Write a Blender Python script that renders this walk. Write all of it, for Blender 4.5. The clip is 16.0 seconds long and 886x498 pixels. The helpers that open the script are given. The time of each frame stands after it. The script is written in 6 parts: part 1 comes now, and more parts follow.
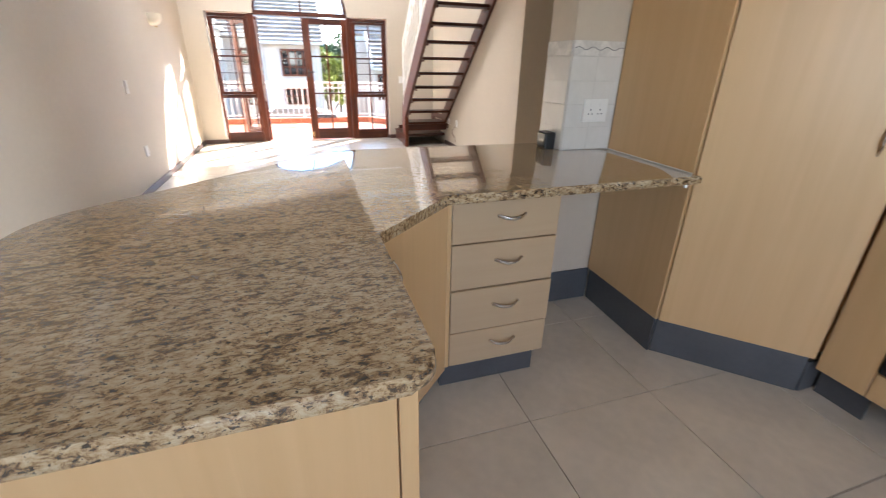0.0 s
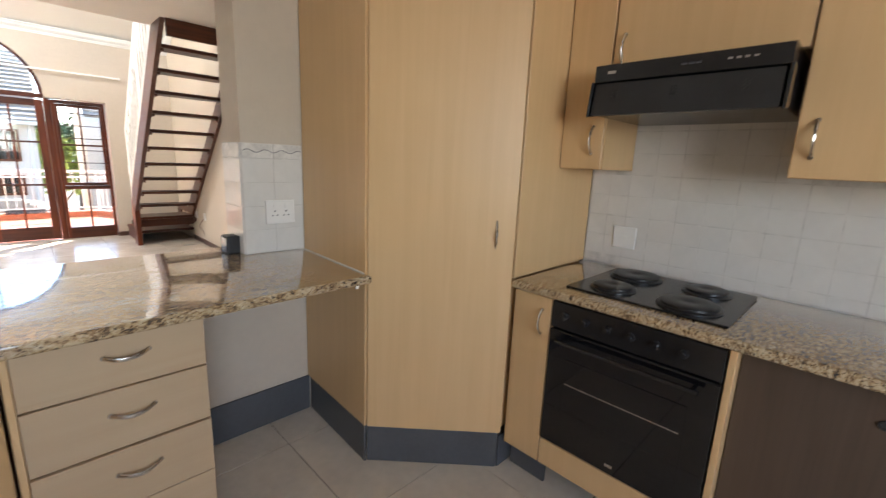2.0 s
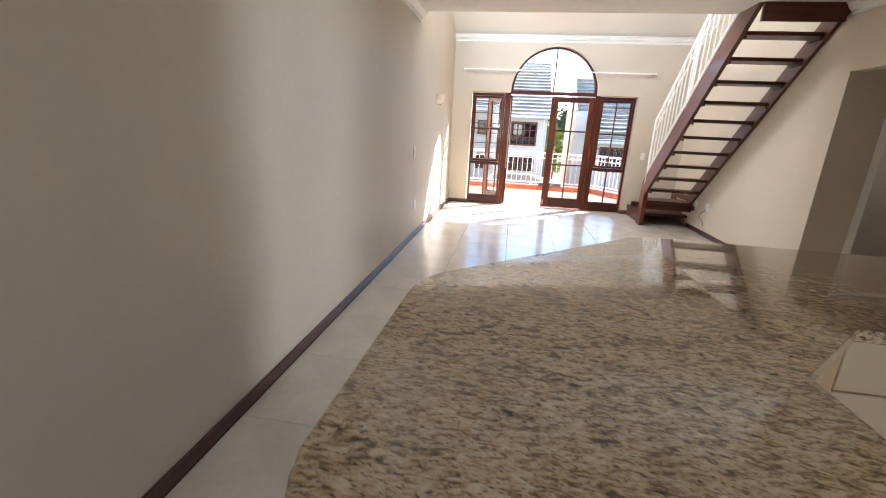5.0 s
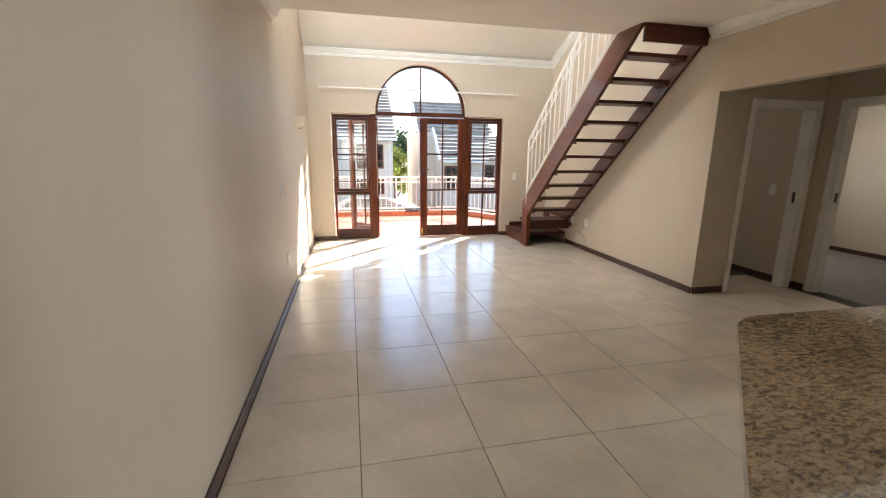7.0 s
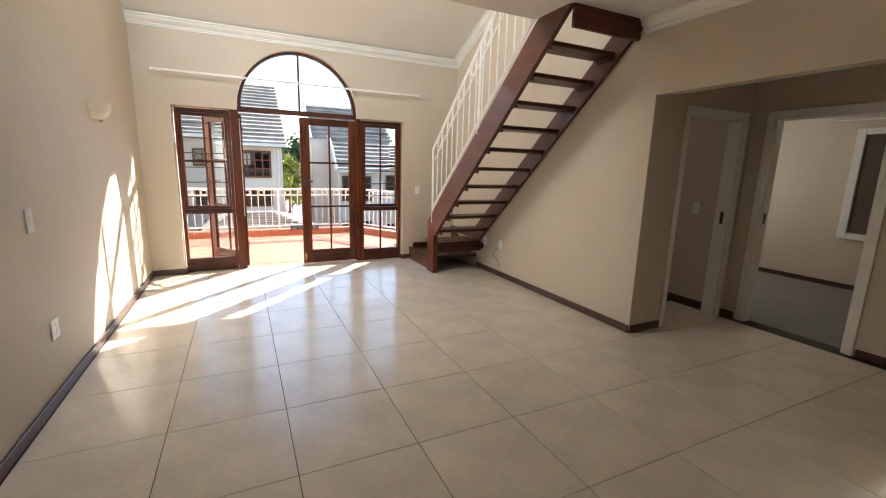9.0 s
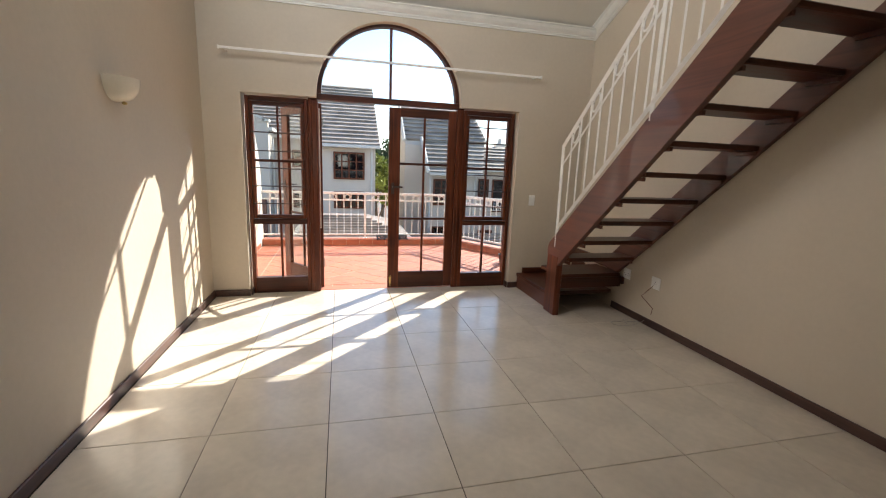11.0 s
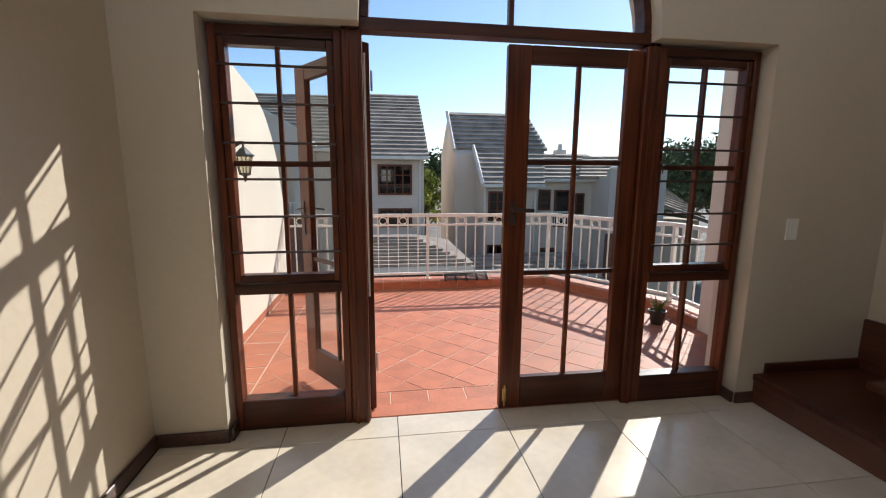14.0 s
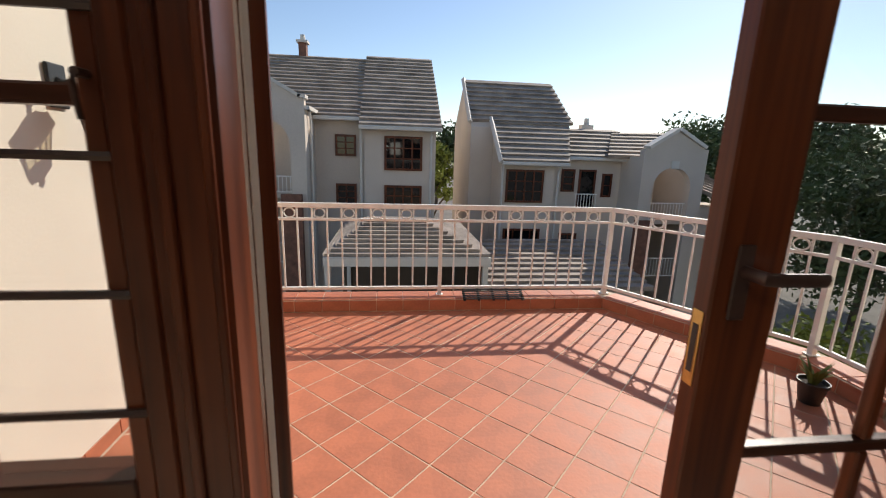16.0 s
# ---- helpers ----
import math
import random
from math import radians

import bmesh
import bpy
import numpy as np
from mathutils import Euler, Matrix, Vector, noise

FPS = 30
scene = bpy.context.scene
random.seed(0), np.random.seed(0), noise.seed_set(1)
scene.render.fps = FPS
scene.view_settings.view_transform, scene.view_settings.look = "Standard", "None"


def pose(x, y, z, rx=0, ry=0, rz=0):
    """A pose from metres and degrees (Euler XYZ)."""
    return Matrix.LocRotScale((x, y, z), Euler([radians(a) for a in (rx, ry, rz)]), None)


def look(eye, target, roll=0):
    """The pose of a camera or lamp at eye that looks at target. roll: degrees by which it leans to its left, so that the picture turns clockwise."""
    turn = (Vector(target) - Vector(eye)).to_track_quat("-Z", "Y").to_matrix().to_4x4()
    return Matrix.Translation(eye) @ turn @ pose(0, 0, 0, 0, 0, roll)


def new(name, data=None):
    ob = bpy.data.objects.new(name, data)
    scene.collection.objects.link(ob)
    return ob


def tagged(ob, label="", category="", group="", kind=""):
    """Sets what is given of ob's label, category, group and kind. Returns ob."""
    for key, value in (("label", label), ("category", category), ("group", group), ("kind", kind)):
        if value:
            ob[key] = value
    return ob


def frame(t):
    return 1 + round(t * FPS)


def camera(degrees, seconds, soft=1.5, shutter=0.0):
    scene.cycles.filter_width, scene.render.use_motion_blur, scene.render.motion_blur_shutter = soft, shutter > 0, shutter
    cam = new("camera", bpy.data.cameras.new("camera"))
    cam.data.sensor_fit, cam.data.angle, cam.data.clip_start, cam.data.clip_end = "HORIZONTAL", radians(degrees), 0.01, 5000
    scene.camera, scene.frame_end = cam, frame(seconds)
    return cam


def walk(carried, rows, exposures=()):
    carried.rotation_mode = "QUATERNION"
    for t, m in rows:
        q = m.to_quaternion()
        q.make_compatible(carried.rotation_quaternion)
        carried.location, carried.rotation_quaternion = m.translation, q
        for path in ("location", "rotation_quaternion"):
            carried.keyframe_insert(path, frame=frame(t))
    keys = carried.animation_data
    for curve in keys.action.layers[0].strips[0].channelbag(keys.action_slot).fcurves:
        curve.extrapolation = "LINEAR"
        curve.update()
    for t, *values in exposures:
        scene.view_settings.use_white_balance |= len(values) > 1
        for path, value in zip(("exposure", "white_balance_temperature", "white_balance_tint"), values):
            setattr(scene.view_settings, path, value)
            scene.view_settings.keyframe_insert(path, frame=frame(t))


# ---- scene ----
cam = camera(93.1, 16.0, soft=1.1, shutter=0.2)
PATH = [
    (0, (0.013, -0.048, 1.333), (0.584, 1.693, 0.531), 1.0),
    (0.5, (0.205, -0.062, 1.333), (0.375, 1.765, 0.539), 1.1),
    (1, (0.385, -0.103, 1.351), (0.652, 1.744, 0.631), 1.7),
    (1.5, (0.515, -0.125, 1.372), (1.356, 1.586, 0.77), 1.5),
    (2, (0.573, -0.143, 1.408), (1.963, 1.236, 0.999), 2.4),
    (2.5, (0.578, -0.153, 1.469), (2.127, 1.087, 1.218), 4.0),
    (3, (0.497, -0.127, 1.425), (1.694, 1.442, 1.096), 5.4),
    (3.5, (0.258, -0.089, 1.4), (0.787, 1.787, 0.953), 4.8),
    (4, (-0.021, -0.078, 1.367), (-0.12, 1.847, 0.832), 3.7),
    (4.2, (-0.104, -0.065, 1.355), (-0.417, 1.83, 0.799), 3.2),
    (6.3, (-0.942, 0.743, 1.412), (-0.886, 2.68, 0.918), 1.1),
    (6.5, (-0.978, 0.866, 1.407), (-0.813, 2.802, 0.933), 0.9),
    (7, (-1.031, 1.134, 1.42), (-0.61, 3.04, 0.985), 0.6),
    (7.5, (-0.995, 1.425, 1.42), (-0.356, 3.276, 1.015), 0.7),
    (8, (-0.866, 1.718, 1.419), (-0.036, 3.498, 1.043), 0.9),
    (8.2, (-0.808, 1.825, 1.433), (0.108, 3.563, 1.061), 1.3),
    (10.3, (-0.406, 3.097, 1.417), (0.184, 4.965, 1.015), 2.3),
    (10.5, (-0.399, 3.261, 1.427), (0.15, 5.142, 1.028), 2.3),
    (11, (-0.354, 3.692, 1.416), (0.117, 5.599, 1.035), 2.2),
    (11.5, (-0.366, 4.121, 1.419), (0.07, 6.04, 1.062), 2.2),
    (12, (-0.391, 4.558, 1.396), (0.005, 6.489, 1.059), 2.2),
    (12.5, (-0.38, 4.999, 1.378), (-0.008, 6.939, 1.065), 2.1),
    (13, (-0.433, 5.414, 1.366), (-0.091, 7.359, 1.048), 1.6),
    (13.5, (-0.505, 5.825, 1.339), (-0.179, 7.772, 1.019), 1.3),
    (14, (-0.492, 6.221, 1.345), (-0.211, 8.174, 1.019), 0.3),
    (14.5, (-0.56, 6.673, 1.35), (-0.257, 8.611, 0.96), 0.9),
    (15, (-0.484, 7.1, 1.346), (-0.19, 9.032, 0.921), 1.1),
    (15.3, (-0.44, 7.311, 1.361), (-0.17, 9.245, 0.931), 1.5),
    (15.6, (-0.414, 7.52, 1.338), (-0.155, 9.455, 0.902), 1.9),
    (16, (-0.361, 7.84, 1.358), (-0.122, 9.776, 0.917), 1.8),
]
EXPOSURES = [(0.0, 3.32, 5900, 12), (1.0, 3.14, 5850, 12), (2.0, 3.3, 6150, 12), (2.5, 3.62, 6300, 12), (3.0, 3.42, 6100, 12), (3.5, 3.25, 5700, 10), (4.2, 3.14, 5650, 10), (6.3, 2.80, 6200, 10), (8.0, 2.58, 6350, 10), (10.3, 2.02, 6400, 10), (11.0, 1.70, 6350, 10), (12.0, 1.2, 6300, 9), (13.5, 0.84, 6100, 9), (14.5, 0.69, 6250, 10), (15.0, 0.71, 6450, 11), (16.0, 0.42, 6700, 12)]
walk(cam, [(t, look(eye, target, roll)) for t, eye, target, roll in PATH], EXPOSURES)

# ---- world and sun ----
SUN_TO = Vector((1.0, 1.06, 1.0)).normalized()
world = bpy.data.worlds.new("sky")
scene.world = world
world.use_nodes = True
wn = world.node_tree
sky = wn.nodes.new("ShaderNodeTexSky")
sky.sky_type = 'NISHITA'
sky.sun_disc = False
sky.sun_elevation = math.asin(SUN_TO.z)
sky.sun_rotation = math.atan2(SUN_TO.x, SUN_TO.y)
sky.air_density, sky.dust_density, sky.ozone_density = 1.0, 0.22, 2.0
wn.links.new(sky.outputs[0], wn.nodes["Background"].inputs[0])
wn.nodes["Background"].inputs[1].default_value = 0.11
sun_data = bpy.data.lights.new("sun", 'SUN')
sun_data.energy, sun_data.angle, sun_data.color = 3.8, radians(0.53), (1.0, 0.93, 0.82)
sun_ob = new("sun", sun_data)
sun_ob.matrix_world = look((20, 25, 30), Vector((20, 25, 30)) - SUN_TO)


def fill_light(name, eye, target, w, h, watts, colour=(1.0, 0.95, 0.88)):
    """An added fill lamp, placed as if an unseen opening let sky in."""
    data = bpy.data.lights.new(name, 'AREA')
    data.shape, data.size, data.size_y, data.energy, data.color = 'RECTANGLE', w, h, watts, colour
    ob = new(name, data)
    ob.matrix_world = look(eye, target)
    return ob


# kitchen window out of view, inferred from the light falling from behind
fill_light("kitchen_window_light", (-0.35, -3.63, 1.75), (0.9, 0, 1.5), 2.0, 1.2, 7.2, (0.93, 0.95, 1.0))
# these five have no known opening here; added to lift the dim rooms
fill_light("loft_fill_light", (0.4, 1.97, 4.1), (0.4, 5, 3.6), 3.0, 1.6, 4.5, (0.97, 0.97, 0.97))
fill_light("gable_fill_light", (-1.66, 5.9, 3.75), (1.5, 6.2, 1.2), 1.6, 0.7, 18.0, (0.98, 0.97, 0.94))
fill_light("passage_fill_light", (5.92, 2.5, 1.25), (0, 2.6, 1.1), 0.66, 1.9, 22.0, (0.88, 0.95, 1.0))
fill_light("bedroom_fill_light", (5.2, 6.57, 1.5), (5.2, 3, 1.4), 1.2, 1.2, 3.0)
fill_light("bathroom_fill_light", (3.3, 8.3, 1.6), (3.3, 5, 1.4), 0.8, 0.8, 1.8)

# ---- mesh helpers ----


def quad(bm, pts):
    return bm.faces.new([bm.verts.new(p) for p in pts])


def box(bm, x0, x1, y0, y1, z0, z1, bev=0.0, m=None, seg=1):
    """An upright box, its edges bevelled when bev is given, moved by m."""
    vs = [bm.verts.new((x, y, z)) for x in (x0, x1) for y in (y0, y1) for z in (z0, z1)]
    fs = [bm.faces.new([vs[i] for i in f]) for f in ((0, 1, 3, 2), (4, 6, 7, 5), (0, 4, 5, 1), (2, 3, 7, 6), (0, 2, 6, 4), (1, 5, 7, 3))]
    if bev > 0:
        es = list({e for f in fs for e in f.edges})
        res = bmesh.ops.bevel(bm, geom=es, offset=bev, segments=seg, affect='EDGES', profile=0.5)
        vs = list({v for f in res["faces"] for v in f.verts} | {v for v in vs if v.is_valid})
    if m is not None:
        bmesh.ops.transform(bm, matrix=m, verts=[v for v in vs if v.is_valid])


def prism(bm, poly, z0, z1, axis="z", bev=0.0, seg=2):
    """A closed prism over a flat outline: axis z takes (x, y), y takes (x, z), x takes (y, z)."""
    def at(a, b, c):
        return (a, b, c) if axis == "z" else (a, c, b) if axis == "y" else (c, a, b)
    lo, hi = [bm.verts.new(at(a, b, z0)) for a, b in poly], [bm.verts.new(at(a, b, z1)) for a, b in poly]
    fl, fh = bm.faces.new(lo), bm.faces.new(hi)
    n = len(poly)
    for i in range(n):
        bm.faces.new((lo[i], lo[(i + 1) % n], hi[(i + 1) % n], hi[i]))
    if bev > 0:
        bmesh.ops.bevel(bm, geom=list(set(fl.edges) | set(fh.edges)), offset=bev, segments=seg, affect='EDGES', profile=0.5)


def tube(bm, pts, r, n=8, closed=False, flat=1.0):
    """A round bar along a line of points."""
    pts = [Vector(p) for p in pts]
    rings = []
    count = len(pts)
    for i, p in enumerate(pts):
        a = pts[(i - 1) % count] if (i > 0 or closed) else p
        b = pts[(i + 1) % count] if (i < count - 1 or closed) else p
        d = (b - a).normalized()
        s = d.cross(Vector((0, 0, 1)) if abs(d.z) < 0.95 else Vector((1, 0, 0))).normalized()
        u = s.cross(d)
        rings.append([bm.verts.new(p + r * (math.cos(t) * s + flat * math.sin(t) * u)) for t in [2 * math.pi * k / n for k in range(n)]])
    for i in range(count if closed else count - 1):
        a, b = rings[i], rings[(i + 1) % count]
        for k in range(n):
            bm.faces.new((a[k], a[(k + 1) % n], b[(k + 1) % n], b[k]))
    if not closed:
        bm.faces.new(rings[0][::-1])
        bm.faces.new(rings[-1])


def lathe(bm, profile, n=20, m=None):
    """A turned body: profile rows of (radius, height)."""
    rings = []
    vs = []
    for r, z in profile:
        ring = [bm.verts.new((r * math.cos(2 * math.pi * k / n), r * math.sin(2 * math.pi * k / n), z)) for k in range(n)]
        rings.append(ring)
        vs += ring
    for a, b in zip(rings, rings[1:]):
        for k in range(n):
            bm.faces.new((a[k], a[(k + 1) % n], b[(k + 1) % n], b[k]))
    bm.faces.new(rings[0][::-1])
    bm.faces.new(rings[-1])
    if m is not None:
        bmesh.ops.transform(bm, matrix=m, verts=vs)


def mesh_of(name, bm, material, smooth=False):
    bmesh.ops.remove_doubles(bm, verts=bm.verts, dist=1e-5)
    bmesh.ops.recalc_face_normals(bm, faces=bm.faces)
    me = bpy.data.meshes.new(name)
    bm.to_mesh(me)
    bm.free()
    for one in (material if isinstance(material, (list, tuple)) else [material]):
        me.materials.append(one)
    if smooth:
        for p in me.polygons:
            p.use_smooth = True
        me.set_sharp_from_angle(angle=radians(35))
    return me


def thing(name, loc, label, category, group="", kind=""):
    ob = new(name)
    ob.empty_display_size = 0.1
    ob.location = loc
    return tagged(ob, label, category, group, kind)


def base_of(ob):
    while ob.parent:
        ob = ob.parent
    return Vector(ob.location)


def part(name, bm, material, parent, label="", smooth=False):
    """One mesh, drawn in world metres, as a part of a thing or of a part."""
    bmesh.ops.translate(bm, vec=-base_of(parent), verts=bm.verts)
    ob = new(name, mesh_of(name, bm, material, smooth))
    ob.parent = parent
    return tagged(ob, label)


def single(name, bm, material, label, category, group="", kind="", smooth=False, loc=(0, 0, 0)):
    """A thing of one mesh."""
    bmesh.ops.translate(bm, vec=-Vector(loc), verts=bm.verts)
    ob = new(name, mesh_of(name, bm, material, smooth))
    ob.location = loc
    return tagged(ob, label, category, group, kind)


def fresh():
    return bmesh.new()


def boxed(*args, **kw):
    bm = fresh()
    box(bm, *args, **kw)
    return bm


# ---- materials ----


def material(name, base, rough=0.5, metal=0.0, vary=0.08, scale=6.0, fine=60.0, bump=0.02, coords="Object", other=None, spots=0.0, coat=0.0, stretch=(1, 1, 1), rand=0.0, ior=1.5):
    """A surface whose colour drifts at two scales, with fine relief."""
    mat = bpy.data.materials.new(name)
    mat.use_nodes = True
    nt = mat.node_tree
    n, l = nt.nodes, nt.links
    b = n["Principled BSDF"]
    b.inputs["Metallic"].default_value = metal
    b.inputs["IOR"].default_value = ior
    b.inputs["Coat Weight"].default_value = coat
    tc, mp = n.new("ShaderNodeTexCoord"), n.new("ShaderNodeMapping")
    mp.inputs["Scale"].default_value = stretch
    l.new(tc.outputs[coords], mp.inputs["Vector"])
    big, small = n.new("ShaderNodeTexNoise"), n.new("ShaderNodeTexNoise")
    big.inputs["Scale"].default_value, big.inputs["Detail"].default_value = scale, 4
    small.inputs["Scale"].default_value, small.inputs["Detail"].default_value = fine, 3
    l.new(mp.outputs[0], big.inputs["Vector"])
    l.new(mp.outputs[0], small.inputs["Vector"])
    add = n.new("ShaderNodeMath")
    add.operation = 'MULTIPLY_ADD'
    add.inputs[1].default_value = 0.4
    l.new(small.outputs[0], add.inputs[0])
    l.new(big.outputs[0], add.inputs[2])
    src = add.outputs[0]
    if rand > 0:
        info = n.new("ShaderNodeObjectInfo")
        more = n.new("ShaderNodeMath")
        more.operation = 'MULTIPLY_ADD'
        more.inputs[1].default_value = rand
        l.new(info.outputs["Random"], more.inputs[0])
        l.new(src, more.inputs[2])
        src = more.outputs[0]
    ramp = n.new("ShaderNodeValToRGB")
    mid = 0.7 + rand / 2
    dark = other or [c * (1 - 2 * vary) for c in base]
    light = [min(1, c * (1 + vary)) for c in base]
    ramp.color_ramp.elements[0].position, ramp.color_ramp.elements[1].position = max(0, mid - 0.28 - rand / 2), min(1, mid + 0.2 + rand / 2)
    ramp.color_ramp.elements[0].color, ramp.color_ramp.elements[1].color = (*dark, 1), (*light, 1)
    l.new(src, ramp.inputs[0])
    l.new(ramp.outputs[0], b.inputs["Base Color"])
    rr = n.new("ShaderNodeMapRange")
    rr.inputs["To Min"].default_value, rr.inputs["To Max"].default_value = max(0.02, rough * 0.85), min(1, rough * 1.2)
    l.new(big.outputs[0], rr.inputs["Value"])
    l.new(rr.outputs[0], b.inputs["Roughness"])
    if bump > 0:
        bp = n.new("ShaderNodeBump")
        bp.inputs["Strength"].default_value, bp.inputs["Distance"].default_value = 0.5, bump
        l.new(small.outputs[0], bp.inputs["Height"])
        l.new(bp.outputs[0], b.inputs["Normal"])
    return mat


def wood(name, light, dark, rough, axis, scale=1.0, coat=0.0, contrast=0.5, shine=0.5):
    """Grain that runs along an axis."""
    mat = bpy.data.materials.new(name)
    mat.use_nodes = True
    nt = mat.node_tree
    n, l = nt.nodes, nt.links
    b = n["Principled BSDF"]
    b.inputs["Coat Weight"].default_value, b.inputs["Specular IOR Level"].default_value = coat, shine
    tc, mp, info, off = n.new("ShaderNodeTexCoord"), n.new("ShaderNodeMapping"), n.new("ShaderNodeObjectInfo"), n.new("ShaderNodeVectorMath")
    off.operation = 'MULTIPLY_ADD'
    off.inputs[1].default_value = (7.0, 5.0, 3.0)
    l.new(info.outputs["Random"], off.inputs[0])
    l.new(tc.outputs["Object"], off.inputs[2])
    s = [38.0 * scale] * 3
    s[axis] = 1.6 * scale
    mp.inputs["Scale"].default_value = s
    l.new(off.outputs[0], mp.inputs["Vector"])
    g = n.new("ShaderNodeTexNoise")
    g.inputs["Scale"].default_value, g.inputs["Detail"].default_value, g.inputs["Distortion"].default_value = 1.0, 6, 0.6
    l.new(mp.outputs[0], g.inputs["Vector"])
    big = n.new("ShaderNodeTexNoise")
    big.inputs["Scale"].default_value = 3.0
    l.new(off.outputs[0], big.inputs["Vector"])
    mix = n.new("ShaderNodeMath")
    mix.operation = 'MULTIPLY_ADD'
    mix.inputs[1].default_value = 0.45
    l.new(big.outputs[0], mix.inputs[0])
    l.new(g.outputs[0], mix.inputs[2])
    ramp = n.new("ShaderNodeValToRGB")
    ramp.color_ramp.elements[0].position, ramp.color_ramp.elements[1].position = 0.72 - contrast / 2, 0.72 + contrast / 2
    ramp.color_ramp.elements[0].color, ramp.color_ramp.elements[1].color = (*dark, 1), (*light, 1)
    l.new(mix.outputs[0], ramp.inputs[0])
    l.new(ramp.outputs[0], b.inputs["Base Color"])
    rr = n.new("ShaderNodeMapRange")
    rr.inputs["To Min"].default_value, rr.inputs["To Max"].default_value = rough * 0.8, rough * 1.3
    l.new(g.outputs[0], rr.inputs["Value"])
    l.new(rr.outputs[0], b.inputs["Roughness"])
    bp = n.new("ShaderNodeBump")
    bp.inputs["Strength"].default_value, bp.inputs["Distance"].default_value = 0.25, 0.003
    l.new(g.outputs[0], bp.inputs["Height"])
    l.new(bp.outputs[0], b.inputs["Normal"])
    return mat


def granite_material():
    mat = bpy.data.materials.new("granite")
    mat.use_nodes = True
    nt = mat.node_tree
    n, l = nt.nodes, nt.links
    b = n["Principled BSDF"]
    tc, mp = n.new("ShaderNodeTexCoord"), n.new("ShaderNodeMapping")
    mp.inputs["Scale"].default_value = (0.75, 1.6, 1.2)
    mp.inputs["Rotation"].default_value = (0, 0, radians(-18))
    l.new(tc.outputs["Object"], mp.inputs["Vector"])
    a = n.new("ShaderNodeTexNoise")
    a.inputs["Scale"].default_value, a.inputs["Detail"].default_value, a.inputs["Roughness"].default_value, a.inputs["Distortion"].default_value = 58.0, 9, 0.72, 0.5
    l.new(mp.outputs[0], a.inputs["Vector"])
    drift = n.new("ShaderNodeTexNoise")
    drift.inputs["Scale"].default_value, drift.inputs["Detail"].default_value = 9.0, 4
    l.new(mp.outputs[0], drift.inputs["Vector"])
    lift = n.new("ShaderNodeMath")
    lift.operation = 'MULTIPLY_ADD'
    lift.inputs[1].default_value = 0.18
    l.new(drift.outputs[0], lift.inputs[0])
    l.new(a.outputs[0], lift.inputs[2])
    ramp = n.new("ShaderNodeValToRGB")
    els = ramp.color_ramp.elements
    els[0].position, els[0].color = 0.445, (0.03, 0.021, 0.014, 1)
    els[1].position, els[1].color = 0.80, (0.60, 0.50, 0.34, 1)
    for pos, col in ((0.49, (0.12, 0.07, 0.034)), (0.535, (0.28, 0.18, 0.09)), (0.585, (0.44, 0.31, 0.165)), (0.66, (0.54, 0.42, 0.26))):
        e = els.new(pos)
        e.color = (*col, 1)
    l.new(lift.outputs[0], ramp.inputs[0])
    patch = n.new("ShaderNodeTexNoise")
    patch.inputs["Scale"].default_value, patch.inputs["Detail"].default_value, patch.inputs["Roughness"].default_value = 120.0, 3, 0.6
    l.new(mp.outputs[0], patch.inputs["Vector"])
    spot = n.new("ShaderNodeValToRGB")
    spot.color_ramp.elements[0].position, spot.color_ramp.elements[0].color = 0.37, (0.9, 0.9, 0.9, 1)
    spot.color_ramp.elements[1].position, spot.color_ramp.elements[1].color = 0.415, (0, 0, 0, 1)
    l.new(patch.outputs[0], spot.inputs[0])
    mix = n.new("ShaderNodeMix")
    mix.data_type = 'RGBA'
    mix.inputs["B"].default_value = (0.03, 0.024, 0.02, 1)
    l.new(spot.outputs[0], mix.inputs["Factor"])
    l.new(ramp.outputs[0], mix.inputs["A"])
    l.new(mix.outputs["Result"], b.inputs["Base Color"])
    b.inputs["Roughness"].default_value = 0.12
    b.inputs["IOR"].default_value = 1.6
    b.inputs["Coat Weight"].default_value, b.inputs["Coat Roughness"].default_value, b.inputs["Coat IOR"].default_value = 1.0, 0.02, 1.7
    return mat


def glass_material(name, tint, gloss=1.0):
    mat = bpy.data.materials.new(name)
    mat.use_nodes = True
    n, l = mat.node_tree.nodes, mat.node_tree.links
    n.remove(n["Principled BSDF"])
    tr, gl, lw, mx = n.new("ShaderNodeBsdfTransparent"), n.new("ShaderNodeBsdfGlossy"), n.new("ShaderNodeLayerWeight"), n.new("ShaderNodeMixShader")
    pw, ma = n.new("ShaderNodeMath"), n.new("ShaderNodeMath")
    pw.operation, ma.operation = 'POWER', 'MULTIPLY_ADD'
    pw.inputs[1].default_value = 4.0
    ma.inputs[1].default_value, ma.inputs[2].default_value = 0.55 * gloss, 0.025 * gloss
    tr.inputs[0].default_value = (*tint, 1)
    gl.inputs["Roughness"].default_value = 0.01
    lw.inputs[0].default_value = 0.5
    l.new(lw.outputs["Facing"], pw.inputs[0])
    l.new(pw.outputs[0], ma.inputs[0])
    l.new(ma.outputs[0], mx.inputs[0])
    l.new(tr.outputs[0], mx.inputs[1])
    l.new(gl.outputs[0], mx.inputs[2])
    l.new(mx.outputs[0], n["Material Output"].inputs[0])
    return mat


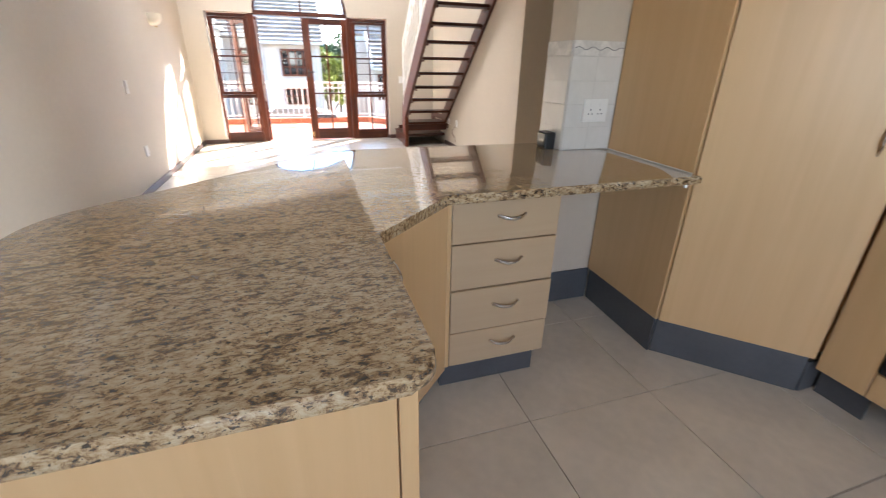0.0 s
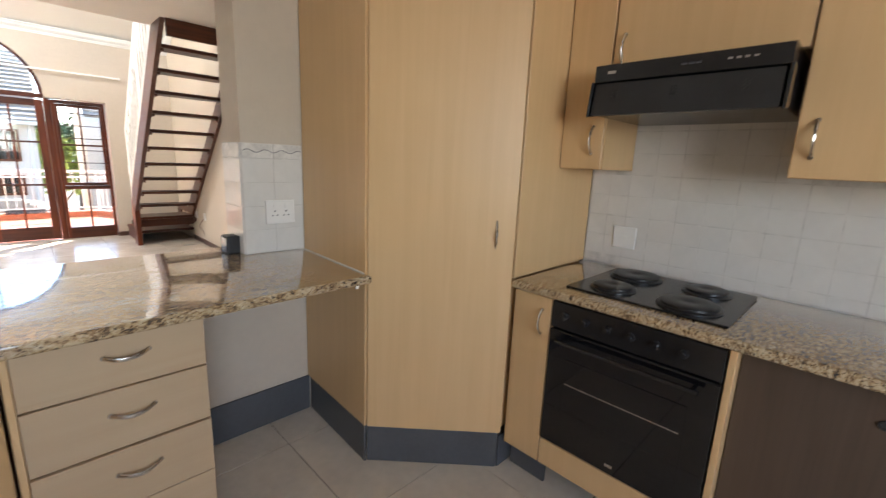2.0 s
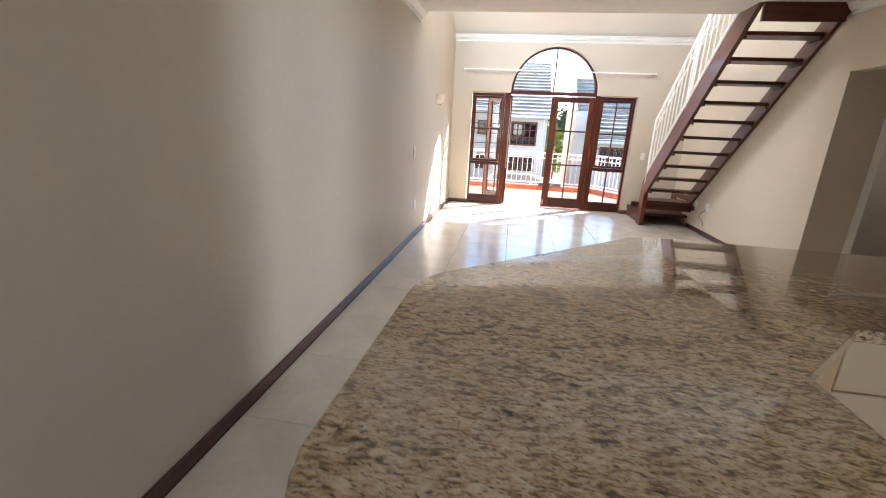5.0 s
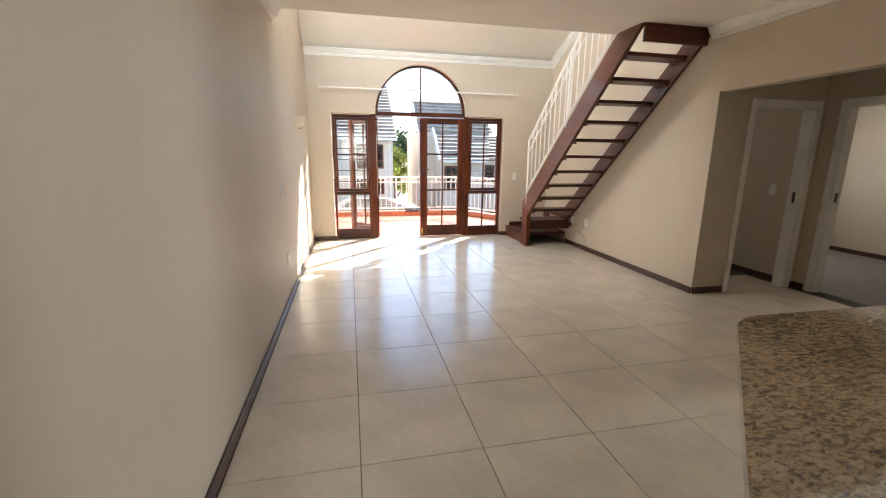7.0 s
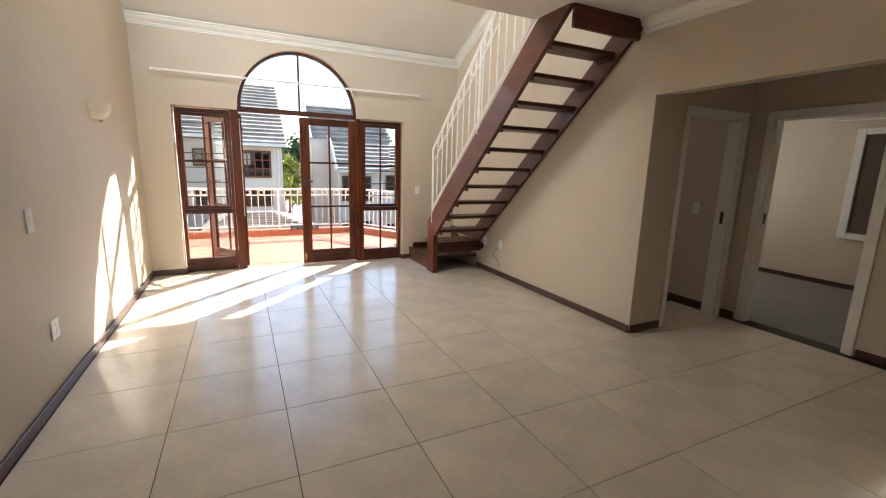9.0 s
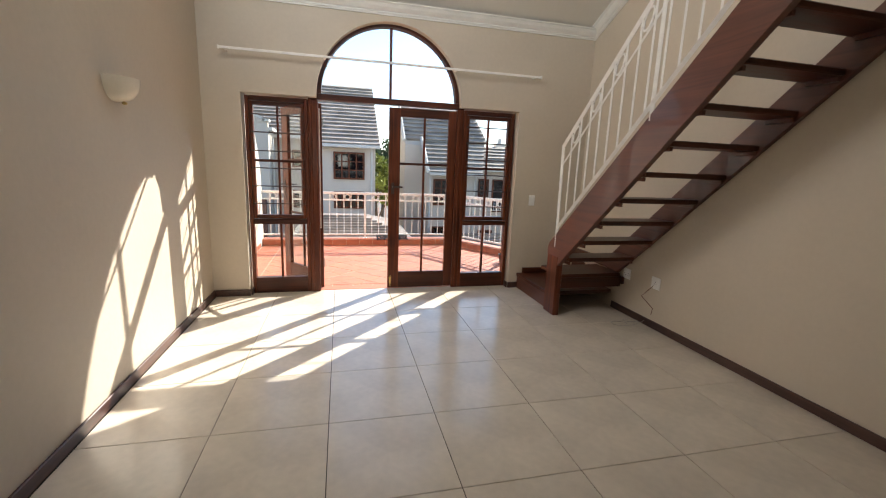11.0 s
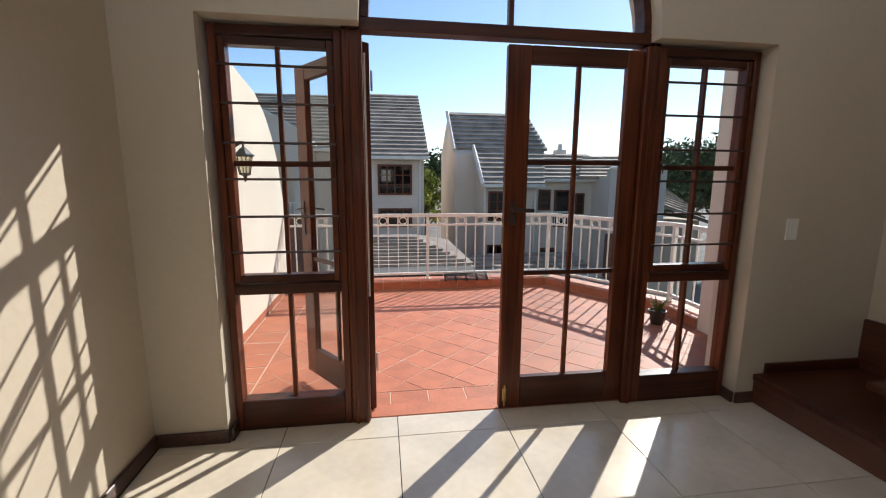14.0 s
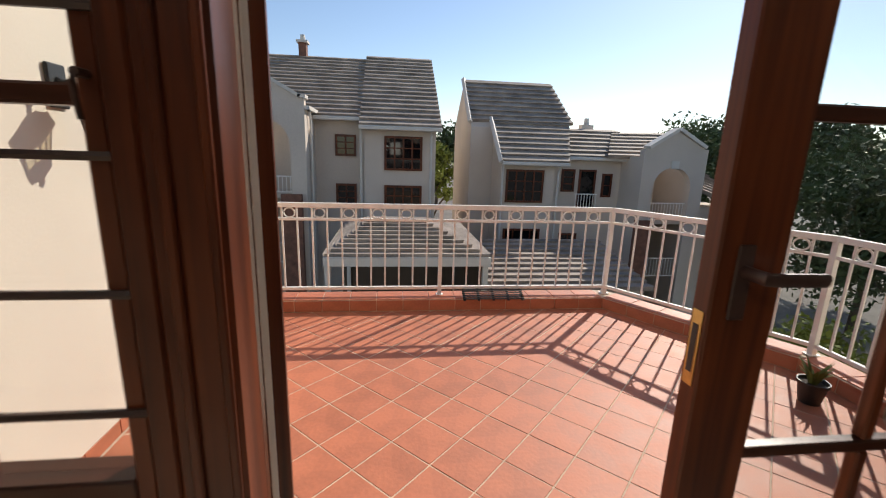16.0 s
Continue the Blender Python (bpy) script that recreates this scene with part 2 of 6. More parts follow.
WALL = material("beige_wall_paint", (0.57, 0.49, 0.385), 0.56, vary=0.035, scale=1.4, fine=26, bump=0.0022)
PALE_WALL = material("white_wall_paint", (0.74, 0.71, 0.65), 0.6, vary=0.03, scale=1.5, fine=90, bump=0.002)
CEIL = material("white_ceiling_paint", (0.80, 0.77, 0.71), 0.8, vary=0.02, scale=1.5, fine=80, bump=0.002)
TRIM_WHITE = material("white_gloss_paint", (0.80, 0.78, 0.73), 0.35, vary=0.04, scale=5, fine=70, bump=0.001)
TILE = material("porcelain_tile", (0.66, 0.58, 0.47), 0.19, vary=0.09, scale=3.0, fine=22, bump=0.0005, rand=0.12)
GROUT = material("dark_grout", (0.05, 0.042, 0.035), 0.9, vary=0.2, scale=14, fine=120, bump=0.002)
SKIRT = wood("dark_skirting_wood", (0.10, 0.045, 0.032), (0.035, 0.017, 0.013), 0.35, 1)
GRANITE = granite_material()
MAPLE = wood("maple_laminate", (0.67, 0.445, 0.222), (0.58, 0.37, 0.172), 0.36, 2, 0.7, contrast=1.2)
MAPLE_PALE = wood("pale_maple_laminate", (0.51, 0.375, 0.23), (0.45, 0.32, 0.19), 0.4, 0, 0.7, contrast=1.3)
PLINTH = material("grey_plinth", (0.085, 0.088, 0.095), 0.35, vary=0.1, scale=4, fine=50, bump=0.001)
STAIN = wood("red_brown_stained_wood", (0.135, 0.042, 0.021), (0.06, 0.017, 0.010), 0.36, 1, 0.8, coat=0.2)
STAIN_V = wood("red_brown_frame_wood", (0.165, 0.040, 0.013), (0.036, 0.009, 0.0045), 0.34, 2, 0.8, coat=0.05, shine=0.28)
STAIN_X = wood("red_brown_tread_wood", (0.10, 0.028, 0.012), (0.03, 0.009, 0.005), 0.34, 0, 0.8, coat=0.05, shine=0.28)
WHITE_METAL = material("white_painted_steel", (0.84, 0.81, 0.76), 0.4, vary=0.06, scale=12, fine=90, bump=0.001)
DARK_METAL = material("dark_painted_bar", (0.05, 0.025, 0.02), 0.4, vary=0.2, scale=20, fine=90, bump=0.001)
CHROME = material("brushed_nickel", (0.62, 0.60, 0.57), 0.25, metal=1.0, vary=0.06, scale=30, fine=140, bump=0.0)
BRASS = material("worn_brass", (0.55, 0.38, 0.14), 0.3, metal=1.0, vary=0.15, scale=30, fine=140, bump=0.0)
BLACK = material("black_enamel", (0.012, 0.012, 0.013), 0.18, vary=0.1, scale=9, fine=90, bump=0.0)
BLACK_MATT = material("black_plastic", (0.02, 0.02, 0.021), 0.45, vary=0.15, scale=9, fine=90, bump=0.001)
OVEN_GLASS = material("dark_oven_glass", (0.006, 0.006, 0.007), 0.04, vary=0.1, scale=3, fine=50, bump=0.0)
IRON = material("cast_iron_plate", (0.018, 0.017, 0.017), 0.35, vary=0.2, scale=25, fine=120, bump=0.001)
PLASTIC = material("white_plastic", (0.80, 0.78, 0.74), 0.35, vary=0.02, scale=12, fine=90, bump=0.0)
WALL_TILE = material("white_glazed_tile", (0.70, 0.67, 0.62), 0.15, vary=0.03, scale=9, fine=30, bump=0.001, rand=0.06)
BORDER_TILE = material("patterned_border_tile", (0.70, 0.67, 0.62), 0.2, vary=0.12, scale=18, fine=60, bump=0.004)
WALL_GROUT = material("pale_grout", (0.62, 0.59, 0.54), 0.9, vary=0.1, scale=20, fine=120, bump=0.001)
TERRACOTTA = material("terracotta_tile", (0.46, 0.15, 0.075), 0.58, vary=0.16, scale=6, fine=45, bump=0.002, rand=0.22)
TERRA_GROUT = material("sandy_grout", (0.60, 0.46, 0.34), 0.95, vary=0.15, scale=20, fine=120, bump=0.003)
PLASTER_OUT = material("cream_render", (0.74, 0.66, 0.55), 0.85, vary=0.06, scale=1.2, fine=70, bump=0.0015)
HOUSE_WALL = material("greige_render", (0.62, 0.54, 0.46), 0.9, vary=0.07, scale=0.5, fine=25, bump=0.01)
HOUSE_TRIM = material("white_fascia", (0.66, 0.62, 0.56), 0.6, vary=0.05, scale=2, fine=30, bump=0.002)
ROOF = material("grey_brown_roof_tile", (0.34, 0.28, 0.23), 0.75, vary=0.25, scale=1.5, fine=18, bump=0.01)
BRICK = material("red_brown_brick", (0.22, 0.10, 0.065), 0.85, vary=0.2, scale=5, fine=30, bump=0.01)
LEAF = material("green_leaf", (0.080, 0.112, 0.040), 0.8, vary=0.35, scale=1.2, fine=9, bump=0.0, rand=0.15)
LEAF_LIGHT = material("yellow_green_leaf", (0.16, 0.19, 0.03), 0.75, vary=0.35, scale=1.2, fine=9, bump=0.0, rand=0.15)
BARK = material("bark", (0.11, 0.075, 0.05), 0.9, vary=0.3, scale=6, fine=40, bump=0.02)
GROUND = material("paving_ground", (0.17, 0.145, 0.12), 0.9, vary=0.25, scale=0.6, fine=9, bump=0.01)
CARPET = material("grey_carpet", (0.23, 0.215, 0.195), 0.95, vary=0.1, scale=8, fine=300, bump=0.004)
GLASS = glass_material("window_glass", (0.93, 0.95, 0.95))
OPAL = material("opal_glass", (0.80, 0.74, 0.62), 0.25, vary=0.04, scale=9, fine=50, bump=0.0)
SMOKE = glass_material("lantern_glass", (0.75, 0.72, 0.62))
CABLE = material("grey_cable", (0.35, 0.32, 0.28), 0.5, vary=0.1, scale=30, fine=90, bump=0.0)
RED_CABLE = material("brown_cable", (0.12, 0.03, 0.02), 0.5, vary=0.1, scale=30, fine=90, bump=0.0)
SOIL = material("potting_soil", (0.05, 0.035, 0.025), 0.95, vary=0.3, scale=40, fine=150, bump=0.01)
# also colours the carport boards that stand in for shade
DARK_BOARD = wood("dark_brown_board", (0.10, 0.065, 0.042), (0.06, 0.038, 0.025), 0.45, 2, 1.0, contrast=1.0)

# ---- the building ----
X0, X1 = -1.65, 2.50          # living room side walls
Y1 = 8.34                     # window wall, room face
ZC = 2.66                     # flat ceiling
KX, KY, KB = 2.65, 1.905, -3.6  # kitchen wall, pillar wall, back wall
LOFT = 5.38                   # edge of the loft floor
SLOPE = 0.45


def roof_z(y):
    return 3.015 + SLOPE * (Y1 - y)


CX, CZ, CR = 0.175, 2.09, 0.765
arch = [(CX - CR * math.cos(a), CZ + CR * math.sin(a)) for a in [math.pi * k / 28 for k in range(29)]]

# floor
FLOOR = single("floor", boxed(X0 - 0.2, 6.7, KB - 0.2, 8.46, -0.25, -0.006), GROUT, "polished greige porcelain floor tiles with thin dark joints", "floor", kind="structure")

bm = fresh()
prism(bm, [(X0 - 0.2, 0), (-1.30, 0), (-1.30, 2.07), (CX - CR, 2.07)] + arch + [(CX + CR, 2.07), (1.63, 2.07), (1.63, 0), (6.7, 0), (6.7, 5.5), (X0 - 0.2, 5.5)], Y1, 8.60, "y")
single("wall_north", bm, WALL, "beige painted wall with an arched opening over glazed doors", "wall", kind="structure")
# gap high in the wall, out of view, made for the gable fill lamp
prism_w = fresh()
for a, b, c, d in ((KB - 0.2, Y1, 0, 3.35), (KB - 0.2, Y1, 4.15, 6.2), (KB - 0.2, 5.0, 3.35, 4.15), (6.8, Y1, 3.35, 4.15)):
    box(prism_w, X0 - 0.2, X0, a, b, c, d)
single("wall_west", prism_w, WALL, "long beige painted wall with a satin sheen", "wall", kind="structure")
# stair wall with the lobby opening in it
bm = fresh()
prism(bm, [(4.76, 0), (Y1, 0), (Y1, 6.2), (2.88, 6.2), (2.88, 2.053), (4.76, 2.053)], X1, X1 + 0.12, "x")
single("wall_east", bm, WALL, "beige painted wall beside the open stairs", "wall", kind="structure")
# lobby
bm = fresh()
prism(bm, [(X1 + 0.12, 0), (2.93, 0), (2.93, 1.96), (3.74, 1.96), (3.74, 0), (3.95, 0), (3.95, 2.5), (X1 + 0.12, 2.5)], 4.76, 4.88, "y")
single("wall_lobby_north", bm, WALL, "beige lobby wall with a white-framed doorway", "wall", kind="structure")
bm = fresh()
prism(bm, [(3.02, 0), (3.74, 0), (3.74, 1.965), (4.57, 1.965), (4.57, 0), (4.76, 0), (4.76, 2.5), (3.02, 2.5)], 3.85, 3.95, "x")
single("wall_lobby_east", bm, WALL, "beige lobby wall with a bedroom doorway", "wall", kind="structure")
single("wall_lobby_south", boxed(X1 - 0.02, 6.6, 2.88, 3.02, 0, 2.66), WALL, "beige wall end carrying a light switch", "wall", kind="structure")
single("ceiling_lobby", boxed(X1 + 0.12, 6.7, 3.02, 8.34, 2.5, 2.56), CEIL, "white painted lobby ceiling", "ceiling", kind="structure")
# rooms behind the doors
bm = fresh()
box(bm, 6.5, 6.6, 3.02, 8.34, 0, 2.5)
single("wall_bedroom_east", bm, WALL, "beige bedroom wall", "wall", kind="structure")
bm = fresh()
box(bm, 3.95, 6.5, 6.6, 6.7, 0, 2.5)
single("wall_bedroom_north", bm, WALL, "beige bedroom wall", "wall", kind="structure")
single("wall_bathroom_east", boxed(3.85, 3.95, 4.88, 8.34, 0, 2.5), WALL, "beige wall behind the doorway", "wall", kind="structure")
single("wall_entrance", boxed(5.95, 6.05, KY, 2.88, 0, 2.66), WALL, "plain beige passage wall", "wall", kind="structure")
single("carpet", boxed(3.95, 6.5, 3.02, 6.6, -0.006, 0.006), CARPET, "grey bedroom carpet", "carpet", kind="structure")
# kitchen walls
single("wall_kitchen_north", boxed(1.30, 6.05, KY, KY + 0.225, 0, ZC), WALL, "beige painted pillar wall at the end of the counter", "wall", kind="structure")
single("wall_kitchen_east", boxed(KX, KX + 0.2, KB - 0.2, KY, 0, ZC), PALE_WALL, "pale kitchen wall behind the hob", "wall", kind="structure")
bm = fresh()
for a, b, c, d in ((X0, KX, 0, 1.13), (X0, KX, 2.37, ZC), (X0, -1.38, 1.13, 2.37), (0.68, KX, 1.13, 2.37)):
    box(bm, a, b, KB - 0.2, KB, c, d)
single("wall_south", bm, WALL, "plain beige wall closing the kitchen", "wall", kind="structure")
single("wall_counter_back", boxed(0.16, 1.30, KY, KY + 0.10, 0, 0.89), WALL, "low beige wall under the counter", "wall", kind="structure")
# ceilings
bm = fresh()
prism(bm, [(X0 - 0.2, KB - 0.2), (6.1, KB - 0.2), (6.1, 3.0), (X1 + 0.1, 3.0), (X1 + 0.1, 4.93), (1.70, 4.93), (1.70, LOFT), (X0 - 0.2, LOFT)], ZC, ZC + 0.24)
single("ceiling", bm, CEIL, "flat white painted ceiling under the loft", "ceiling", kind="structure")
bm = fresh()
prism(bm, [(Y1 + 0.3, roof_z(Y1 + 0.3)), (Y1 + 0.3, roof_z(Y1 + 0.3) + 0.2), (1.9, roof_z(1.9) + 0.2), (1.9, roof_z(1.9))], X0 - 0.2, X1 + 0.2, "x")
single("ceiling_slope", bm, CEIL, "white sloping ceiling rising from the window wall", "ceiling", kind="structure")
# opening made up for the loft fill lamp
bm = fresh()
for a, b, c, d in ((X0 - 0.2, X1 + 0.2, ZC + 0.24, 3.25), (X0 - 0.2, X1 + 0.2, 4.95, 6.2), (X0 - 0.2, -1.15, 3.25, 4.95), (1.95, X1 + 0.2, 3.25, 4.95)):
    box(bm, a, b, 1.9, 2.0, c, d)
single("wall_loft", bm, WALL, "plain loft wall", "wall", kind="structure")


def cornice(name, a, b, inward, label):
    """A stepped plaster cornice under a ceiling along the line a-b; inward: the way it stands out of the wall."""
    a, b, w = Vector(a), Vector(b), Vector(inward)
    bm = fresh()
    prof = [(0, 0), (0.085, 0), (0.085, -0.012), (0.07, -0.018), (0.06, -0.045), (0.035, -0.07), (0.022, -0.075), (0.022, -0.09), (0.012, -0.095), (0.012, -0.108), (0, -0.108)]
    rows = [[bm.verts.new(p + w * (u + 0.001) + Vector((0, 0, v))) for u, v in prof] for p in (a, b)]
    n = len(prof)
    for k in range(n):
        bm.faces.new((rows[0][k], rows[0][(k + 1) % n], rows[1][(k + 1) % n], rows[1][k]))
    bm.faces.new(rows[0])
    bm.faces.new(rows[1])
    return single(name, bm, TRIM_WHITE, label, "cornice", kind="structure")


cornice("trim_cornice_window", (X0, Y1, roof_z(Y1) - 0.0), (X1, Y1, roof_z(Y1)), (0, -1, 0), "white stepped plaster cornice above the arch")
cornice("trim_cornice_slope", (X1, Y1, roof_z(Y1)), (X1, 2.0, roof_z(2.0)), (-1, 0, 0), "white cornice climbing with the sloping ceiling")
cornice("trim_cornice_west", (X0, KB, ZC), (X0, LOFT, ZC), (1, 0, 0), "white plaster cornice under the flat ceiling")
cornice("trim_cornice_east", (X1, 2.88, ZC), (X1, 4.93, ZC), (-1, 0, 0), "white plaster cornice over the lobby opening")


def skirting(name, pts, h=0.07, t=0.018, mat=SKIRT, label="dark stained wooden skirting board"):
    """A board along the foot of walls; the wall lies to the right of the line of points."""
    bm = fresh()
    for (ax, ay), (bx, by) in zip(pts, pts[1:]):
        d = Vector((bx - ax, by - ay, 0))
        ln = d.length
        box(bm, 0, ln, 0.001, t, 0, h, 0.004, m=Matrix.Translation((ax, ay, 0)) @ Matrix.Rotation(math.atan2(d.y, d.x), 4, 'Z'))
    return single(name, bm, mat, label, "skirting board", kind="structure")


skirting("baseboard_west", [(X0, Y1), (X0, KB)])
skirting("baseboard_north_west", [(-1.29, 8.43), (-1.29, Y1), (X0 + 0.019, Y1)])
skirting("baseboard_north_east", [(1.80, Y1), (1.62, Y1), (1.62, 8.43)])
skirting("baseboard_east", [(2.93 - 0.05, 4.76), (X1, 4.76), (X1, 7.5)])
skirting("baseboard_lobby", [(3.85, 4.64), (3.85, 4.76), (3.80, 4.76)])
skirting("baseboard_lobby_east", [(3.85, 3.02), (3.85, 3.68)])
skirting("baseboard_wall_end", [(X1 - 0.02, 2.88), (X1 - 0.02, 3.02)][::-1])
skirting("baseboard_bedroom", [(6.5, 3.1), (6.5, 6.6), (4.0, 6.6)])
skirting("baseboard_bathroom", [(3.85, 4.9), (3.85, 8.3)])


def door_frame(name, along, lo, hi, at_, depth, z1, face, label):
    """White jambs and architraves round a doorway: along x or y from lo to hi; at_: the wall's near face; depth: through the wall."""
    def b(bm, a0, a1, c0, c1, z0_, z1_):
        if along == "x":
            box(bm, a0, a1, min(c0, c1), max(c0, c1), z0_, z1_, 0.003)
        else:
            box(bm, min(c0, c1), max(c0, c1), a0, a1, z0_, z1_, 0.003)
    top = thing(name, ((lo + hi) / 2, at_, 0) if along == "x" else (at_, (lo + hi) / 2, 0), label, "door frame", kind="structure")
    for nm, a0, a1, z0_, z1_ in (("jamb", lo, lo + 0.035, 0, z1), ("jamb", hi - 0.035, hi, 0, z1), ("head", lo, hi, z1 - 0.035, z1)):
        bm = fresh()
        b(bm, a0, a1, at_ - face * 0.004, at_ + face * (depth + 0.004), z0_, z1_)
        part(nm, bm, TRIM_WHITE, top)
    for nm, a0, a1, z0_, z1_ in (("architrave", lo - 0.045, lo + 0.012, 0, z1 + 0.045), ("architrave", hi - 0.012, hi + 0.045, 0, z1 + 0.045), ("architrave", lo + 0.012, hi - 0.012, z1 - 0.012, z1 + 0.045)):
        bm = fresh()
        b(bm, a0, a1, at_ - face * 0.018, at_ - face * 0.004, z0_, z1_)
        part(nm, bm, TRIM_WHITE, top)
    return top


door_frame("door_1", "x", 2.93, 3.74, 4.76, 0.12, 1.96, 1, "white painted frame of an open lobby doorway")
door_frame("door_2", "y", 3.74, 4.57, 3.85, 0.10, 1.965, 1, "white painted frame of the bedroom doorway")
strike = part("strike_plate", boxed(3.700, 3.7045, 4.80, 4.83, 0.95, 1.07), DARK_METAL, bpy.data.objects["door_1"], "dark latch plate")
strike = part("strike_plate", boxed(3.88, 3.91, 4.5305, 4.5349, 0.98, 1.08), DARK_METAL, bpy.data.objects["door_2"], "dark latch plate")

# ---- kitchen ----
TOP = 0.93


def rounded(poly, radii, n=6):
    """The outline with its corners rounded."""
    out = []
    for i, p in enumerate(poly):
        r = radii[i]
        p, a, b = Vector((*p, 0)), Vector((*poly[i - 1], 0)), Vector((*poly[(i + 1) % len(poly)], 0))
        if r <= 0:
            out.append((p.x, p.y))
            continue
        u, v = (a - p).normalized(), (b - p).normalized()
        half = u.angle(v) / 2
        d = r / math.tan(half)
        c = p + (u + v).normalized() * (r / math.sin(half))
        s, e = p + u * d - c, p + v * d - c
        for k in range(n + 1):
            w = s.slerp(e, k / n) if s.angle(e) > 1e-4 else s
            w = w.normalized() * r
            out.append((c.x + w.x, c.y + w.y))
    return out


def worktop(name, poly, label):
    bm = fresh()
    prism(bm, poly, TOP - 0.035, TOP, bev=0.011, seg=3)
    return single(name, bm, GRANITE, label, "countertop", smooth=True)


pen = [(-0.722, 0.412), (0.17, 0.412), (0.17, 0.965), (0.455, 1.25), (1.563, 1.25), (1.588, KY - 0.002), (1.298, KY - 0.002), (1.298, 2.155), (0.15, 2.155), (-0.712, 1.315)]
worktop("peninsula_worktop", rounded(pen, [0.15, 0.05, 0.02, 0.02, 0, 0, 0, 0, 0.22, 0.30]), "speckled beige granite peninsula worktop, polished")
worktop("hob_worktop", [(2.0, -2.0), (KX - 0.010, -2.0), (KX - 0.010, 0.852), (2.0, 0.852)], "speckled beige granite worktop under the hob")


def handle(parent, center, along, out, length=0.1):
    """An arched nickel bow handle; along: the bow's line, out: away from the door."""
    c, a, o = Vector(center), Vector(along).normalized(), Vector(out).normalized()
    bm = fresh()
    pts = []
    for k in range(11):
        u = k / 10 * 2 - 1
        pts.append(c + a * (u * length / 2) + o * (0.004 + 0.026 * (1 - u * u)))
    tube(bm, pts, 0.0045, 8, flat=1.6)
    for s in (-1, 1):
        tube(bm, [c + a * (s * length / 2) - o * 0.0005, c + a * (s * length / 2) + o * 0.007], 0.007, 8)
    return part("handle", bm, CHROME, parent, "curved brushed nickel handle", smooth=True)


def slab_between(bm, a, b, t, z0, z1, bev=0.002):
    """An upright board from plan point a to b, its thickness t to the left of a-b."""
    d = Vector((b[0] - a[0], b[1] - a[1], 0))
    box(bm, 0, d.length, 0, t, z0, z1, bev, m=Matrix.Translation((a[0], a[1], 0)) @ Matrix.Rotation(math.atan2(d.y, d.x), 4, 'Z'))


# peninsula end unit, facing the kitchen
unit = thing("base_cabinet", (-0.1, 0.7, 0), "pale maple base cabinet under the granite peninsula", "cabinet", "peninsula cabinets")
bm = fresh()
prism(bm, [(-0.39, 0.485), (0.125, 0.485), (0.125, 0.99), (-0.15, 1.25), (-0.39, 1.25)], 0.15, TOP - 0.0365)
part("body", bm, MAPLE, unit)
part("end_panel", boxed(-0.405, 0.108, 0.462, 0.483, 0.0, TOP - 0.037, 0.002), MAPLE, unit, "pale maple end panel")
part("corner_post", boxed(0.111, 0.144, 0.462, 0.483, 0.0, TOP - 0.037, 0.002), MAPLE, unit)
d = part("door", boxed(0.127, 0.145, 0.49, 0.975, 0.155, TOP - 0.045, 0.002), MAPLE, unit)
handle(d, (0.145, 0.90, 0.74), (0, 0, 1), (1, 0, 0))
part("plinth", boxed(-0.3, 0.10, 0.49, 1.02, 0, 0.149), PLINTH, unit, "grey plinth")
# diagonal corner unit
unit = thing("corner_cabinet", (0.2, 1.3, 0), "pale maple diagonal corner cabinet beside the drawers", "cabinet", "peninsula cabinets")
bm = fresh()
prism(bm, [(0.125, 0.995), (0.452, 1.318), (0.462, KY - 0.005), (0.10, KY - 0.005), (-0.145, 1.255)], 0.15, TOP - 0.0365)
part("body", bm, MAPLE, unit)
bm = fresh()
slab_between(bm, (0.158, 0.985), (0.470, 1.293), 0.018, 0.155, TOP - 0.045)
d = part("door", bm, MAPLE, unit)
handle(d, (0.213, 1.039, 0.76), (0, 0, 1), (0.7, -0.7, 0))
bm = fresh()
prism(bm, [(0.11, 1.025), (0.43, 1.37), (0.46, 1.40), (0.46, 1.8), (0.0, 1.8), (0.0, 1.03)], 0, 0.149)
part("plinth", bm, PLINTH, unit, "grey plinth")
# drawer unit
unit = thing("drawer_unit", (0.72, 1.6, 0), "pale maple unit of four drawers with bow handles", "drawers", "peninsula cabinets")
part("body", boxed(0.474, 0.943, 1.335, KY - 0.004, 0.145, TOP - 0.0365, 0.002), MAPLE_PALE, unit)
zs = [0.147, 0.315, 0.515, 0.712, TOP - 0.044]
for k in range(4):
    lean = 0.004 if k == 1 else 0.0
    d = part("drawer_front", boxed(0.495, 0.944, 1.315 - lean, 1.334 - lean, zs[k] + 0.003, zs[k + 1] - 0.003, 0.002), MAPLE_PALE, unit)
    zh = zs[k] + (zs[k + 1] - zs[k]) * 0.60
    bm = fresh()
    pts = [Vector((0.735 + u * 0.055, 1.315 - lean - 0.004 - 0.022 * (1 - u * u), zh - 0.009 * (1 - u * u))) for u in [q / 5 - 1 for q in range(11)]]
    tube(bm, pts, 0.0042, 8, flat=1.7)
    for s in (-0.055, 0.055):
        tube(bm, [(0.735 + s, 1.3155 - lean, zh), (0.735 + s, 1.308 - lean, zh)], 0.007, 8)
    part("handle", bm, CHROME, d, "curved brushed nickel handle", smooth=True)
part("plinth", boxed(0.474, 0.933, 1.375, 1.40, 0, 0.144), PLINTH, unit, "grey plinth")
part("filler_strip", boxed(0.476, 0.493, 1.317, 1.334, 0.147, TOP - 0.04, 0.001), MAPLE, unit)

# kneehole
skirting("baseboard_kneehole", [(0.946, KY), (1.600, KY)][::-1], 0.20, 0.016, PLINTH, "tall dark grey plinth board")

